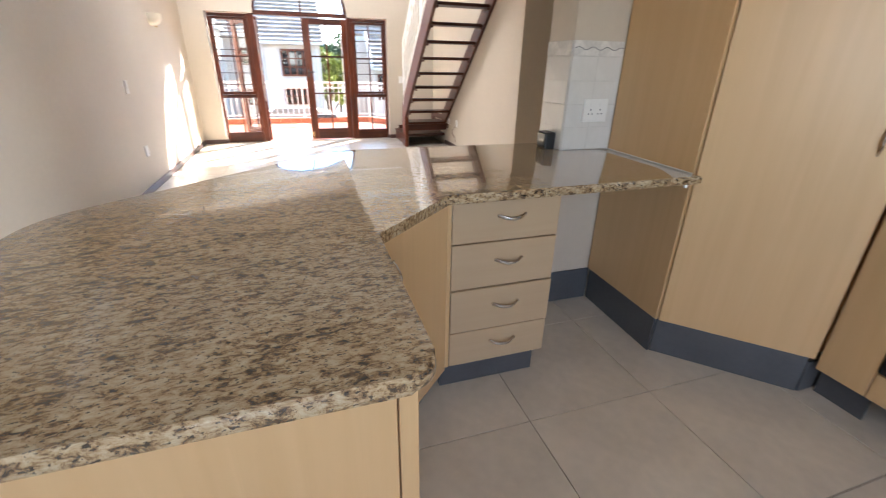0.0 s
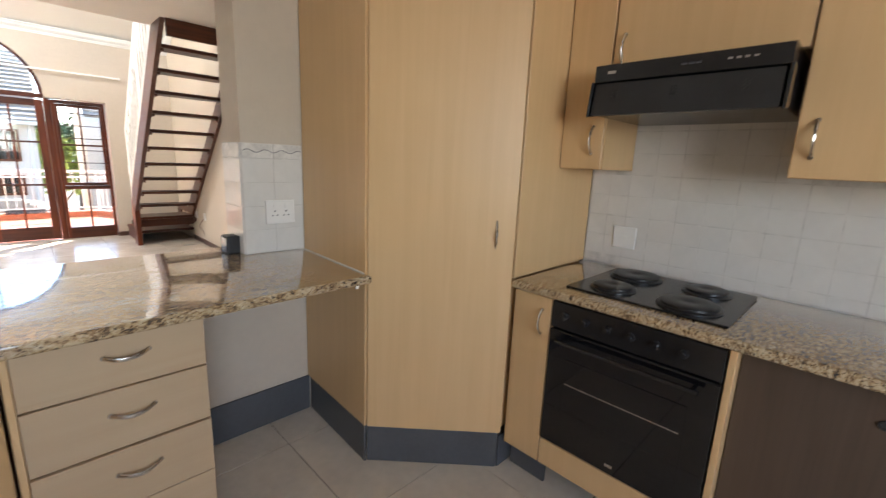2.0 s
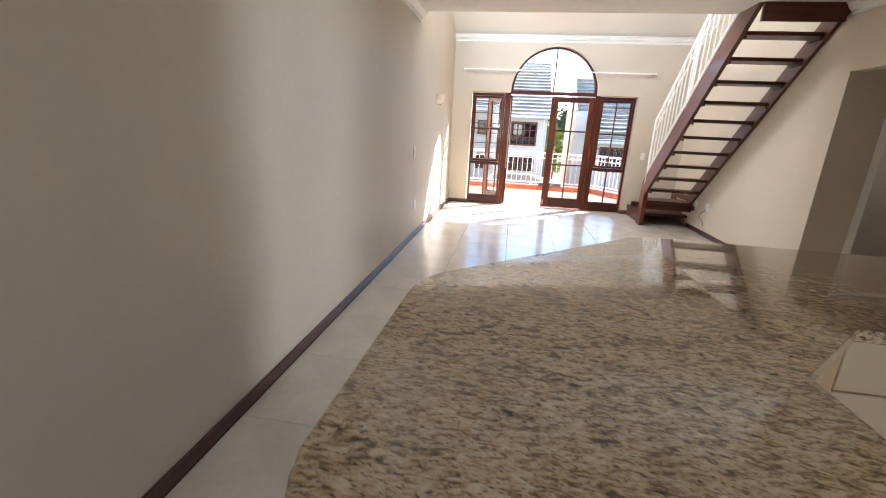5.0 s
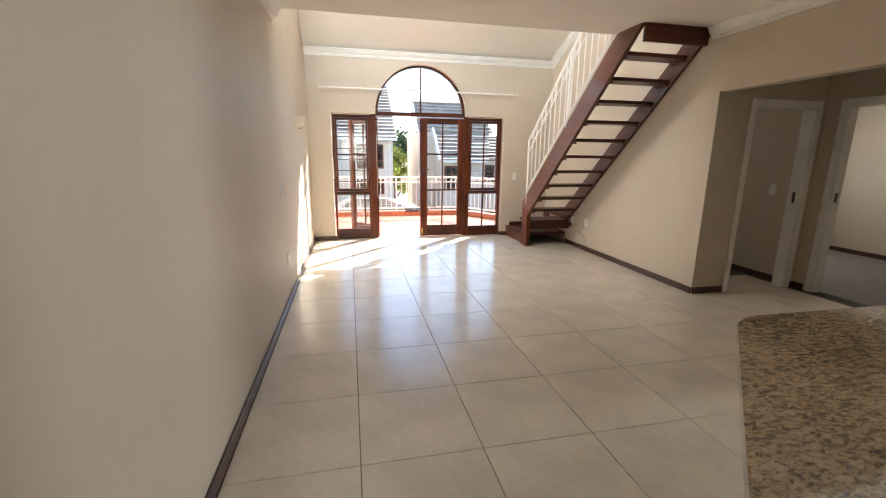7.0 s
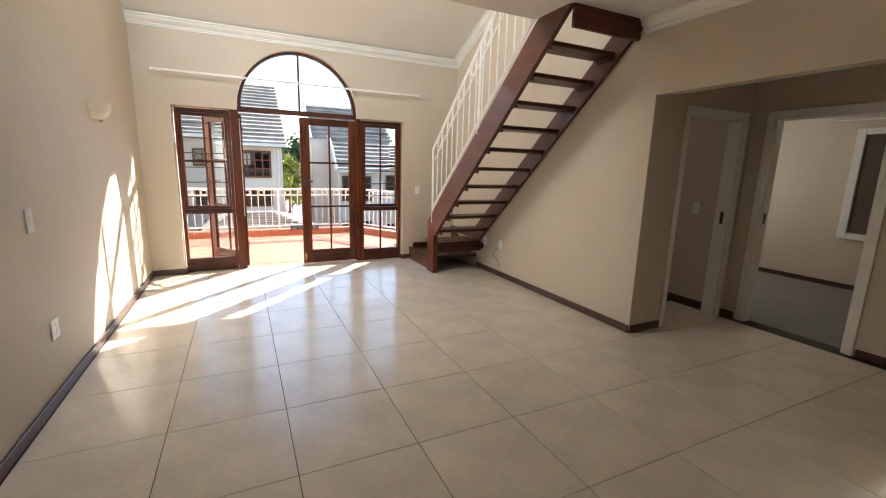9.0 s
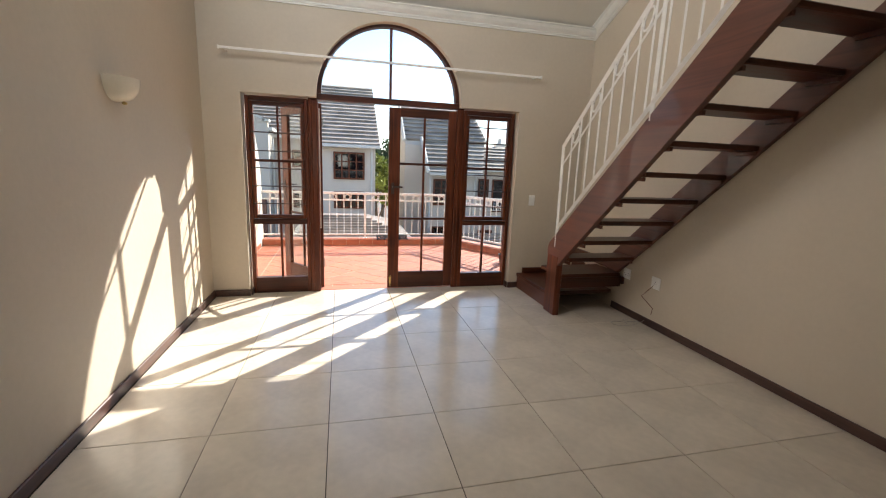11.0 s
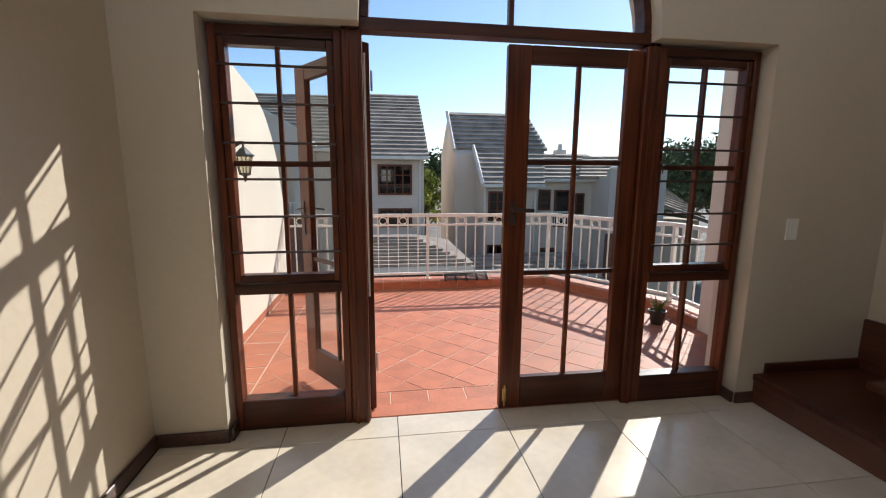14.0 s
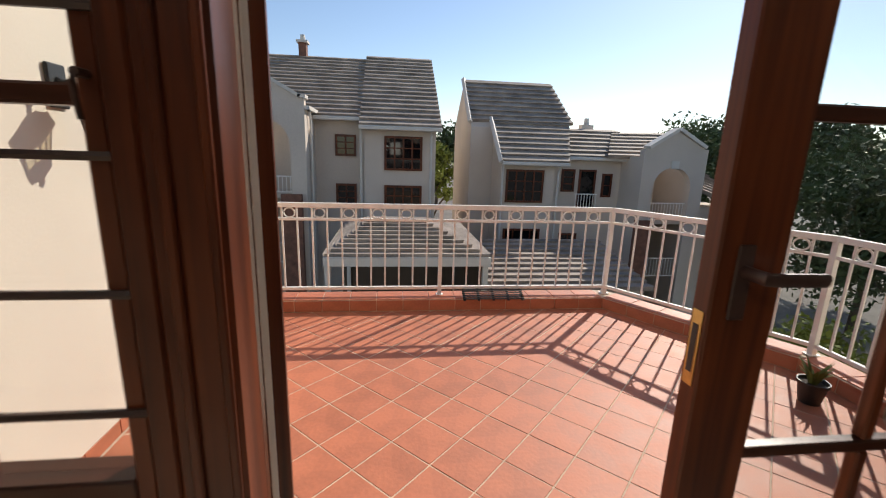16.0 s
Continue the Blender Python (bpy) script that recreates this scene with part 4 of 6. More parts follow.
def left_fittings(d_, W, T):
    bm = fresh()
    for s in (-1, 1):
        yy = -0.0005 if s < 0 else T + 0.0005
        box(bm, W - 0.062, W - 0.03, min(yy, yy + s * 0.006), max(yy, yy + s * 0.006), 0.98, 1.2, 0.002)
        tube(bm, [(W - 0.046, yy, 1.15), (W - 0.046, yy + s * 0.045, 1.15), (W - 0.15, yy + s * 0.045, 1.148)], 0.007, 8)
    part("door_handle", bm, DARK_METAL, d_, "dark metal lever handle", smooth=True)
    # white strip imitates the sunlit line between the post and the open leaf
    part("sunlit_edge_strip", boxed(-0.0045, -0.0005, 0.030, 0.0415, 0.7, 1.98, 0.001), TRIM_WHITE, d_, "white strip added for the bright sunlit line at the hinge edge")
    for z in (0.25, 1.8):
        bm = fresh()
        tube(bm, [(-0.004, -0.006, z), (-0.004, -0.006, z + 0.1)], 0.007, 8)
        part("hinge", bm, CHROME, d_, "steel butt hinge", smooth=True)


# right leaf shut, hinged on the right post: turned half round so that x runs to the meeting stile
leaf("door_3", Matrix.Translation((0.922, 8.445, 0)) @ Matrix.Diagonal((-1, 1, 1, 1)), "closed glazed door leaf of dark stained timber", right_fittings)
ang = math.atan2(0.60, -0.45)
leaf("door_4", Matrix.Translation((-0.545, 8.547, 0)) @ Matrix.Rotation(ang, 4, 'Z'), "glazed door leaf standing open onto the terrace", left_fittings)

# curtain rod
rod = thing("curtain_rod", (0.17, 8.26, 2.45), "long thin white curtain rail across the arch", "curtain rail")
bm = fresh()
box(bm, -1.632, 1.632, 8.247, 8.263, -0.011, 0.011, 0.003, m=Matrix.Translation((0.186, 0, 2.439)) @ Matrix.Rotation(radians(0.05), 4, 'Y'))
part("rail", bm, WHITE_METAL, rod)
for x in (-1.40, -0.50, 0.85, 1.76):
    part("bracket", boxed(x - 0.012, x + 0.012, 8.2635, Y1 - 0.0005, 2.428, 2.451, 0.002), WHITE_METAL, rod)
for x, z in ((-1.452, 2.440), (1.824, 2.438)):
    part("end_cap", boxed(x - 0.006, x + 0.006, 8.243, 8.267, z - 0.016, z + 0.016, 0.002), WHITE_METAL, rod)

# wall lamp: half bowl of opal glass
lamp = thing("wall_lamp", (X0, 6.68, 1.76), "unlit opal glass half-bowl wall lamp", "wall lamp")
bm = fresh()
rows = []
for j in range(9):
    f = j / 8
    r = 0.012 + 0.125 * math.sin(f * math.pi / 2) ** 0.8
    z = 1.725 + 0.135 * (1 - math.cos(f * math.pi / 2))
    rows.append([bm.verts.new((X0 + 0.004 + r * 0.95 * math.sin(a), 6.68 - r * math.cos(a), z)) for a in [math.pi * k / 16 for k in range(17)]])
for p, q in zip(rows, rows[1:]):
    for k in range(16):
        bm.faces.new((p[k], p[k + 1], q[k + 1], q[k]))
bmesh.ops.solidify(bm, geom=bm.faces[:], thickness=0.004)
part("shade", bm, OPAL, lamp, "white opal glass shade", smooth=True)
part("back_plate", boxed(X0 + 0.0005, X0 + 0.012, 6.63, 6.73, 1.75, 1.85, 0.003), BRASS, lamp)
bm = fresh()
lathe(bm, [(0.006, 0), (0.014, 0.004), (0.014, 0.012), (0.005, 0.02)], 12, Matrix.Translation((X0 + 0.05, 6.68, 1.71)))
part("finial", bm, BRASS, lamp, smooth=True)
part("bulb_holder", boxed(X0 + 0.013, X0 + 0.05, 6.67, 6.69, 1.80, 1.82, 0.003), PLASTIC, lamp)

# ---- open stairs ----
SX0, SX1 = 1.70, X1 - 0.004
RISE, GO = 0.2055, 0.2265
Y_TOP = 4.95
stair = thing("staircase", (2.1, 6.2, 0), "open-riser staircase of dark red-brown stained timber", "staircase")


def string_board(x0, x1, nm):
    bm = fresh()
    if nm == "stringer":
        prism(bm, [(7.335, 0.50), (4.95, 2.645), (4.95, 2.659), (5.33, 2.659), (7.52, 0.71), (7.54, 0.66), (7.54, 0.60)], x0, x1, "x", bev=0.003, seg=1)
    else:
        prism(bm, [(7.49, 0.35), (4.95, 2.60), (4.95, 2.659), (5.20, 2.659), (7.62, 0.52), (7.62, 0.42)], x0, x1, "x", bev=0.003, seg=1)
    return part("stringer", bm, STAIN, stair, "deep stained stringer board")


string_board(SX0, SX0 + 0.045, "stringer")
string_board(SX1 - 0.04, SX1, "wall")
part("newel_post", boxed(SX0 - 0.004, SX0 + 0.062, 7.32, 7.525, 0.0, 0.60, 0.006), STAIN_V, stair, "broad stained newel board")
for k in range(11):
    y, z = 7.20 - GO * k * 0.975, 0.60 + RISE * k
    if z > 2.62:
        break
    part("tread", boxed(SX0 + 0.046, SX1 - 0.041, y - 0.02, y + 0.215, z - 0.02, z + 0.018, 0.006), STAIN_X, stair)
    for xx in (SX0 + 0.046, SX1 - 0.066):
        part("cleat", boxed(xx, xx + 0.025, y + 0.0, y + 0.18, z - 0.05, z - 0.021, 0.003), STAIN, stair)
part("top_riser", boxed(SX0 + 0.046, SX1 - 0.041, 4.934, 4.975, 2.50, 2.75, 0.004), STAIN_X, stair)
# winder platform at the foot
part("platform", boxed(SX0 + 0.03, SX1, 7.53, Y1 - 0.004, 0.145, 0.185, 0.005), STAIN_X, stair, "dark stained first step")
part("platform_riser", boxed(SX0 + 0.04, SX0 + 0.065, 7.53, Y1 - 0.004, 0.0, 0.144, 0.003), STAIN, stair)
part("tread", boxed(SX0 + 0.066, SX1 - 0.041, 7.36, 7.78, 0.375, 0.412, 0.006), STAIN_X, stair)
part("wall_skirting", boxed(SX0 + 0.10, SX1 - 0.027, Y1 - 0.024, Y1 - 0.005, 0.186, 0.25, 0.003), STAIN_X, stair)
bm = fresh()
prism(bm, [(Y1 - 0.005, 0.186), (Y1 - 0.005, 0.50), (7.63, 0.50), (7.63, 0.415), (8.20, 0.415), (7.78, 0.186)], SX1 - 0.026, SX1, "x")
part("wall_string", bm, STAIN, stair, "dark stained board on the wall beside the first step")
part("under_bearer", boxed(SX0 + 0.066, SX1 - 0.03, 7.36, 7.40, 0.27, 0.374, 0.003), STAIN_X, stair)
part("wall_bearer", boxed(SX1 - 0.03, SX1, 7.34, 7.70, 0.30, 0.374, 0.003), STAIN, stair)

# white stair balustrade
bal = thing("stair_railing", (SX0, 6.5, 0.7), "white painted steel stair railing with ring ornaments", "railing")
RX = SX0 + 0.012


ye = 5.15


def bar(pts, w, nm, rnd=False):
    bm = fresh()
    tube(bm, pts, w, 8 if rnd else 4)
    return part(nm, bm, WHITE_METAL, bal, smooth=rnd)


def zt(y):
    return 1.66 + (7.42 - y) * 0.90


def zb(y):
    return 0.885 + (7.40 - y) * 0.90


bar([(RX, 7.42, 1.66), (RX, ye, zt(ye))], 0.020, "top_rail")
bar([(RX, 7.40, zb(7.40)), (RX, ye, zb(ye))], 0.020, "bottom_rail")
bar([(RX, 7.42, 1.67), (RX, 7.40, 0.69)], 0.018, "end_post")
zm_off = 0.155
bar([(RX, 7.41, zt(7.41) - zm_off - 0.03), (RX, ye, zt(ye) - zm_off - 0.03)], 0.010, "mid_rail")
n_b = 17
for k in range(1, n_b):
    y = 7.41 - k * 0.133
    bar([(RX, y, zb(y)), (RX, y, zt(y))], 0.0095, "baluster")
    if k % 2 == 1 and k < n_b - 1:
        yc = y - 0.066
        zc = zt(yc) - 0.095
        bm = fresh()
        tube(bm, [(RX, yc + 0.048 * math.cos(a), zc + 0.062 * math.sin(a) - 0.035 * math.cos(a)) for a in [2 * math.pi * q / 16 for q in range(16)]], 0.009, 6, closed=True)
        part("ring", bm, WHITE_METAL, bal, smooth=True)
for y in (6.27, 5.2):
    bar([(RX, y, zb(y) - 0.12), (RX, y, zt(y))], 0.018, "post")

# bedroom window and rail behind the door
bw = thing("window_4", (6.49, 4.4, 0.7), "white framed bedroom window with a dark drawn blind", "window", kind="structure")
for y0, y1, z0, z1 in ((3.9, 3.98, 0.66, 2.05), (4.86, 4.95, 0.66, 2.05), (3.98, 4.86, 0.66, 0.74), (3.98, 4.86, 1.97, 2.05)):
    part("frame", boxed(6.43, 6.4995, y0, y1, z0, z1, 0.004), TRIM_WHITE, bw)
part("blind", boxed(6.455, 6.47, 3.985, 4.855, 0.745, 1.965, 0.003), DARK_BOARD, bw, "dark drawn blind")
rd = thing("curtain_rod", (6.40, 4.5, 2.15), "thin pale bedroom curtain rod", "curtain rod")
bm = fresh()
tube(bm, [(6.40, 3.7, 2.15), (6.40, 5.2, 2.15)], 0.012, 8)
part("rod", bm, WHITE_METAL, rd, smooth=True)
for y in (3.8, 5.1):
    part("bracket", boxed(6.412, 6.4995, y - 0.01, y + 0.01, 2.14, 2.16), WHITE_METAL, rd)

# ---- terrace ----
TZ = -0.05
outline = [(-1.75, 8.60), (2.45, 8.60), (2.45, 10.2), (1.65, 11.47), (-1.75, 11.47)]
bm = fresh()
prism(bm, [(-1.95, 8.60), (2.75, 8.60), (2.75, 10.25), (1.85, 11.80), (-1.95, 11.80)], TZ - 0.3, TZ - 0.0022)
TERRACE = single("terrace_floor", bm, TERRA_GROUT, "terracotta terrace tiles laid diagonally with sandy joints", "terrace floor", kind="structure")
kerb_pts = [(-1.699, 11.47), (1.65, 11.47), (2.44, 10.20), (2.44, 9.665)]


def offset_line(pts, d):
    """The line moved outward (to the left of its way) by d, mitred."""
    out = []
    for i, p in enumerate(pts):
        p = Vector((*p, 0))
        n_ = []
        for a, b in ((i - 1, i), (i, i + 1)):
            if 0 <= a and b < len(pts):
                e = Vector((*pts[b], 0)) - Vector((*pts[a], 0))
                n_.append(Vector((-e.y, e.x, 0)).normalized())
        n = sum(n_, Vector()) / len(n_)
        q = p + n * (d / max(0.3, n.length_squared))
        out.append((q.x, q.y))
    return out


kerb_out = offset_line(kerb_pts, 0.24)
bm = fresh()
prism(bm, kerb_pts + kerb_out[::-1], TZ - 0.3, TZ + 0.105, bev=0.006, seg=1)
KERB = single("terrace_kerb", bm, TERRA_GROUT, "low kerb clad in red clay tiles", "kerb", kind="structure")

# terrace railing
RH, RB = 0.890, 0.130
rail_line = offset_line(kerb_pts, 0.13)
rail_line[0] = (-1.699, rail_line[0][1])
trail = thing("terrace_railing", (0, rail_line[0][1], TZ + 0.1), "white painted steel terrace railing with a band of rings", "railing")


def flat_bar(a, b, z, w, h, nm):
    d = Vector((b[0] - a[0], b[1] - a[1], 0))
    bm = fresh()
    box(bm, -0.01, d.length + 0.01, -w / 2, w / 2, z - h / 2, z + h / 2, 0.003, m=Matrix.Translation((a[0], a[1], 0)) @ Matrix.Rotation(math.atan2(d.y, d.x), 4, 'Z'))
    return part(nm, bm, WHITE_METAL, trail)


def rail_post(p, s):
    part("post", boxed(p[0] - s, p[0] + s, p[1] - s, p[1] + s, TZ + 0.104, RH - 0.021, 0.003), WHITE_METAL, trail)
    part("post_foot", boxed(p[0] - s * 2, p[0] + s * 2, p[1] - s * 1.6, p[1] + s * 1.6, TZ + 0.1112, TZ + 0.117, 0.001), WHITE_METAL, trail)


def rail_run(a, b):
    """Balusters between two posts, a ring in every second bay."""
    av, bv = Vector((*a, 0)), Vector((*b, 0))
    ln, dr = (bv - av).length, (bv - av).normalized()
    turned = math.atan2(dr.y, dr.x)
    bays = max(2, round(ln / 0.1255))
    for k in range(1, bays):
        p = av + dr * (ln * k / bays)
        bm = fresh()
        box(bm, -0.0075, 0.0075, -0.0075, 0.0075, RB + 0.014, RH - 0.021, 0.0015, m=Matrix.Translation(p) @ Matrix.Rotation(turned, 4, 'Z'))
        part("baluster", bm, WHITE_METAL, trail)
    for k in range(1, bays - 1, 2):
        q = av + dr * (ln * (k + 0.5) / bays)
        bm = fresh()
        tube(bm, [q + dr * (0.046 * math.cos(t)) + Vector((0, 0, RH - 0.068 + 0.042 * math.sin(t))) for t in [2 * math.pi * j / 18 for j in range(18)]], 0.0072, 6, closed=True)
        part("ring", bm, WHITE_METAL, trail, smooth=True)


MID_POST = (0.08, rail_line[0][1])
for a, b in zip(rail_line, rail_line[1:]):
    flat_bar(a, b, RH, 0.045, 0.042, "top_rail")
    flat_bar(a, b, RH - 0.124, 0.024, 0.024, "mid_rail")
    flat_bar(a, b, RB, 0.032, 0.028, "bottom_rail")
for a, b in ((rail_line[0], MID_POST), (MID_POST, rail_line[1]), (rail_line[1], rail_line[2]), (rail_line[2], rail_line[3])):
    rail_run(a, b)
for p, s_ in ((MID_POST, 0.017), (rail_line[1], 0.021), (rail_line[2], 0.021)):
    rail_post(p, s_)

# side wall with a swept top
swept = [(8.60, -3.0), (11.62, -3.0), (11.62, 1.1), (11.45, 1.55), (11.25, 1.80), (11.0, 2.02), (10.7, 2.17), (10.3, 2.23), (9.9, 2.30), (9.5, 2.48), (9.1, 2.75), (8.75, 3.1), (8.60, 3.3)]
bm = fresh()
prism(bm, swept, -1.95, -1.700, "x", bev=0.01, seg=2)
single("wall_terrace_west", bm, PLASTER_OUT, "cream rendered terrace wall with a swept curved top", "wall", kind="structure")
# wing at the other side, with its door
bm = fresh()
prism(bm, [(8.60, -3.0), (9.66, -3.0), (9.66, 5.2), (8.60, 5.2)], 2.45, 6.0, "x")
single("wall_terrace_wing", bm, PLASTER_OUT, "cream rendered wing beside the terrace", "wall", kind="structure")
wd = thing("terrace_door", (2.44, 9.1, TZ), "dark timber side door with a brass handle plate", "door")
part("leaf", boxed(2.425, 2.449, 8.72, 9.40, TZ, 2.0, 0.004), STAIN_V, wd)
hp = part("handle_plate", boxed(2.419, 2.4246, 9.31, 9.36, 0.86, 1.06, 0.002), BRASS, wd, "brass handle plate")
bm = fresh()
tube(bm, [(2.42, 9.335, 1.0), (2.37, 9.335, 1.0), (2.37, 9.23, 0.995)], 0.008, 8)
part("lever", bm, BRASS, hp, smooth=True)

# lantern
lan = thing("wall_lantern", (-1.70, 9.78, 1.5), "black coach lantern on the terrace wall", "lantern")
LY, LX = 9.78, -1.565
part("back_plate", boxed(-1.6998, -1.683, LY - 0.05, LY + 0.05, 1.49, 1.66, 0.006), BLACK_MATT, lan)
bm = fresh()
tube(bm, [(-1.685, LY, 1.60), (-1.66, LY, 1.585), (-1.62, LY, 1.60), (-1.59, LY, 1.622), (LX, LY, 1.622)], 0.014, 8)
part("bracket", bm, BLACK_MATT, lan, smooth=True)
bm = fresh()
lathe(bm, [(0.004, 0.15), (0.01, 0.13), (0.008, 0.115), (0.03, 0.10), (0.068, 0.06), (0.082, 0.052), (0.082, 0.044), (0.064, 0.04)], 6, Matrix.Translation((LX, LY, 1.475)))
part("cap", bm, BLACK_MATT, lan)
bm = fresh()
lathe(bm, [(0.062, 0.039), (0.040, -0.085)], 6, Matrix.Translation((LX, LY, 1.475)))
part("glass", bm, SMOKE, lan, "pale lantern glass")
for k in range(6):
    a = 2 * math.pi * k / 6
    bm = fresh()
    tube(bm, [(LX + 0.064 * math.cos(a), LY + 0.064 * math.sin(a), 1.515), (LX + 0.042 * math.cos(a), LY + 0.042 * math.sin(a), 1.39)], 0.004, 5)
    part("bar", bm, BLACK_MATT, lan)
bm = fresh()
lathe(bm, [(0.046, -0.085), (0.046, -0.098), (0.018, -0.11), (0.01, -0.13), (0.013, -0.138), (0.004, -0.155)], 6, Matrix.Translation((LX, LY, 1.475)))
part("base", bm, BLACK_MATT, lan)

# doormat-like drain mat leaning on the kerb
mat_ = thing("boot_scraper", (0.575, 11.50, 0.0615), "dark ribbed rubber mat lying over the edge of the kerb", "mat")
for k in range(6):
    bm = fresh()
    box(bm, -0.29, 0.29, -0.005, 0.005, -0.005, 0.005, 0.002, m=Matrix.Translation((0.575, 11.452 + 0.0205 * k, 0.066 + 0.0112 * k)) @ Matrix.Rotation(radians(29), 4, 'X'))
    part("rib", bm, BLACK_MATT, mat_)
for x in (0.30, 0.435, 0.575, 0.715, 0.85):
    bm = fresh()
    box(bm, x - 0.012, x + 0.012, -0.075, 0.075, -0.014, -0.0095, 0.0, m=Matrix.Translation((0, 11.503, 0.096)) @ Matrix.Rotation(radians(29), 4, 'X'))
    part("web", bm, BLACK_MATT, mat_)

# pot plant
pot = thing("pot_plant", (2.17, 9.86, TZ), "small dry plant in a black plastic pot", "pot plant")
bm = fresh()
lathe(bm, [(0.055, 0.0), (0.075, 0.12), (0.082, 0.12), (0.084, 0.14), (0.076, 0.14), (0.07, 0.118)], 20, Matrix.Translation((2.17, 9.86, TZ)))
part("pot", bm, BLACK_MATT, pot, smooth=True)
bm = fresh()
lathe(bm, [(0.07, 0.115), (0.05, 0.122), (0.01, 0.124)], 16, Matrix.Translation((2.17, 9.86, TZ)))
part("soil", bm, SOIL, pot)
rng = random.Random(5)
bm = fresh()
for k in range(26):
    a, ln = rng.uniform(0, 6.28), rng.uniform(0.08, 0.17)
    d = Vector((math.cos(a) * 0.4, math.sin(a) * 0.4, 1)).normalized()
    p = Vector((2.17 + 0.02 * math.cos(a), 9.86 + 0.02 * math.sin(a), TZ + 0.12))
    s = Vector((-math.sin(a), math.cos(a), 0)) * 0.007
    q, r_ = p + d * ln * 0.6, p + d * ln + Vector((math.cos(a), math.sin(a), -0.2)) * 0.03
    v = [bm.verts.new(c) for c in (p - s, p + s, q + s * 1.3, r_, q - s * 1.3)]
    bm.faces.new(v)
part("leaves", bm, LEAF_LIGHT, pot, "thin yellowing leaves")

# ---- beyond the terrace ----
GZ = -5.4
bm = fresh()
box(bm, -900, 900, -300, 1500, GZ - 0.4, GZ)
single("ground", bm, GROUND, "brown paved ground between the houses", "ground", kind="structure")


def roof_plane(parent, a, b, c, d, rows_n, nm="roof"):
    """Overlapping courses of roof tiles on the plane a-b (eave) to d-c (ridge)."""
    a, b, c, d = [Vector(p) for p in (a, b, c, d)]
    up = (b - a).cross(d - a).normalized()
    if up.z < 0:
        up = -up
    bm = fresh()
    vs = [bm.verts.new(p + up * q) for q in (-0.06, -0.022) for p in (a, b, c, d)]
    for f in ((0, 1, 2, 3), (4, 5, 6, 7), (0, 1, 5, 4), (1, 2, 6, 5), (2, 3, 7, 6), (3, 0, 4, 7)):
        bm.faces.new([vs[i] for i in f])
    top = part(nm, bm, ROOF, parent, "weathered grey-brown roof tiles")
    for k in range(rows_n):
        bm = fresh()
        f0, f1 = k / rows_n, min(1.0, (k + 1.12) / rows_n)
        p0, p1, p2, p3 = a.lerp(d, f0), b.lerp(c, f0), b.lerp(c, f1), a.lerp(d, f1)
        lo, hi = 0.105, 0.012
        top_ = [p0 + up * lo, p1 + up * lo, p2 + up * hi, p3 + up * hi]
        bot_ = [p0 - up * 0.02, p1 - up * 0.02, p2 - up * 0.02, p3 - up * 0.02]
        v = [bm.verts.new(p) for p in top_ + bot_]
        for f in ((0, 1, 2, 3), (4, 5, 1, 0), (5, 6, 2, 1), (7, 4, 0, 3), (6, 7, 3, 2)):
            bm.faces.new([v[i] for i in f])
        part("tile_course", bm, ROOF, top)
    return top


def window_in(parent, x0, x1, z0, z1, y, cols=2, rws=3, frame_mat=None):
    """A framed window standing on a front wall at y, facing the terrace."""
    frame_mat = frame_mat or STAIN_V
    w = part("window", boxed(x0, x1, y - 0.03, y - 0.002, z0, z1), OVEN_GLASS, parent, "dark panes in brown timber frames")
    bm = fresh()
    for a, b in ((x0 - 0.05, x0 + 0.03), (x1 - 0.03, x1 + 0.05)):
        box(bm, a, b, y - 0.07, y - 0.001, z0 - 0.05, z1 + 0.05)
    for a, b in ((z0 - 0.05, z0 + 0.03), (z1 - 0.03, z1 + 0.05)):
        box(bm, x0 + 0.03, x1 - 0.03, y - 0.07, y - 0.001, a, b)
    part("window_frame", bm, frame_mat, w)
    for k in range(1, cols):
        x = x0 + (x1 - x0) * k / cols
        bm = fresh()
        box(bm, x - 0.03, x + 0.03, y - 0.06, y - 0.031, z0 + 0.03, z1 - 0.03)
        part("glazing_bar", bm, frame_mat, w)
    for k in range(1, rws):
        z = z0 + (z1 - z0) * k / rws
        bm = fresh()
        box(bm, x0 + 0.03, x1 - 0.03, y - 0.055, y - 0.0315, z - 0.02, z + 0.02)
        part("glazing_bar", bm, frame_mat, w)
    return w


def downpipe(parent, x, y, z0, z1):
    bm = fresh()
    tube(bm, [(x, y - 0.25, z1), (x, y - 0.08, z1 - 0.35), (x, y - 0.08, z0)], 0.045, 8)
    part("downpipe", bm, HOUSE_TRIM, parent, smooth=True)


def gutter(parent, x0, x1, y, z):
    part("gutter", boxed(x0, x1, y - 0.14, y, z - 0.14, z, 0.02), HOUSE_TRIM, parent, "white gutter")


def small_rail(parent, x0, x1, y, z0, z1):
    bm = fresh()
    box(bm, x0, x1, y - 0.02, y + 0.02, z1 - 0.04, z1)
    box(bm, x0, x1, y - 0.015, y + 0.015, z0, z0 + 0.03)
    k = 0
    while x0 + 0.05 + k * 0.13 < x1:
        x = x0 + 0.05 + k * 0.13
        box(bm, x - 0.012, x + 0.012, y - 0.01, y + 0.01, z0 + 0.03, z1 - 0.04)
        k += 1
    part("balcony_rail", bm, WHITE_METAL, parent, "white balcony railing")


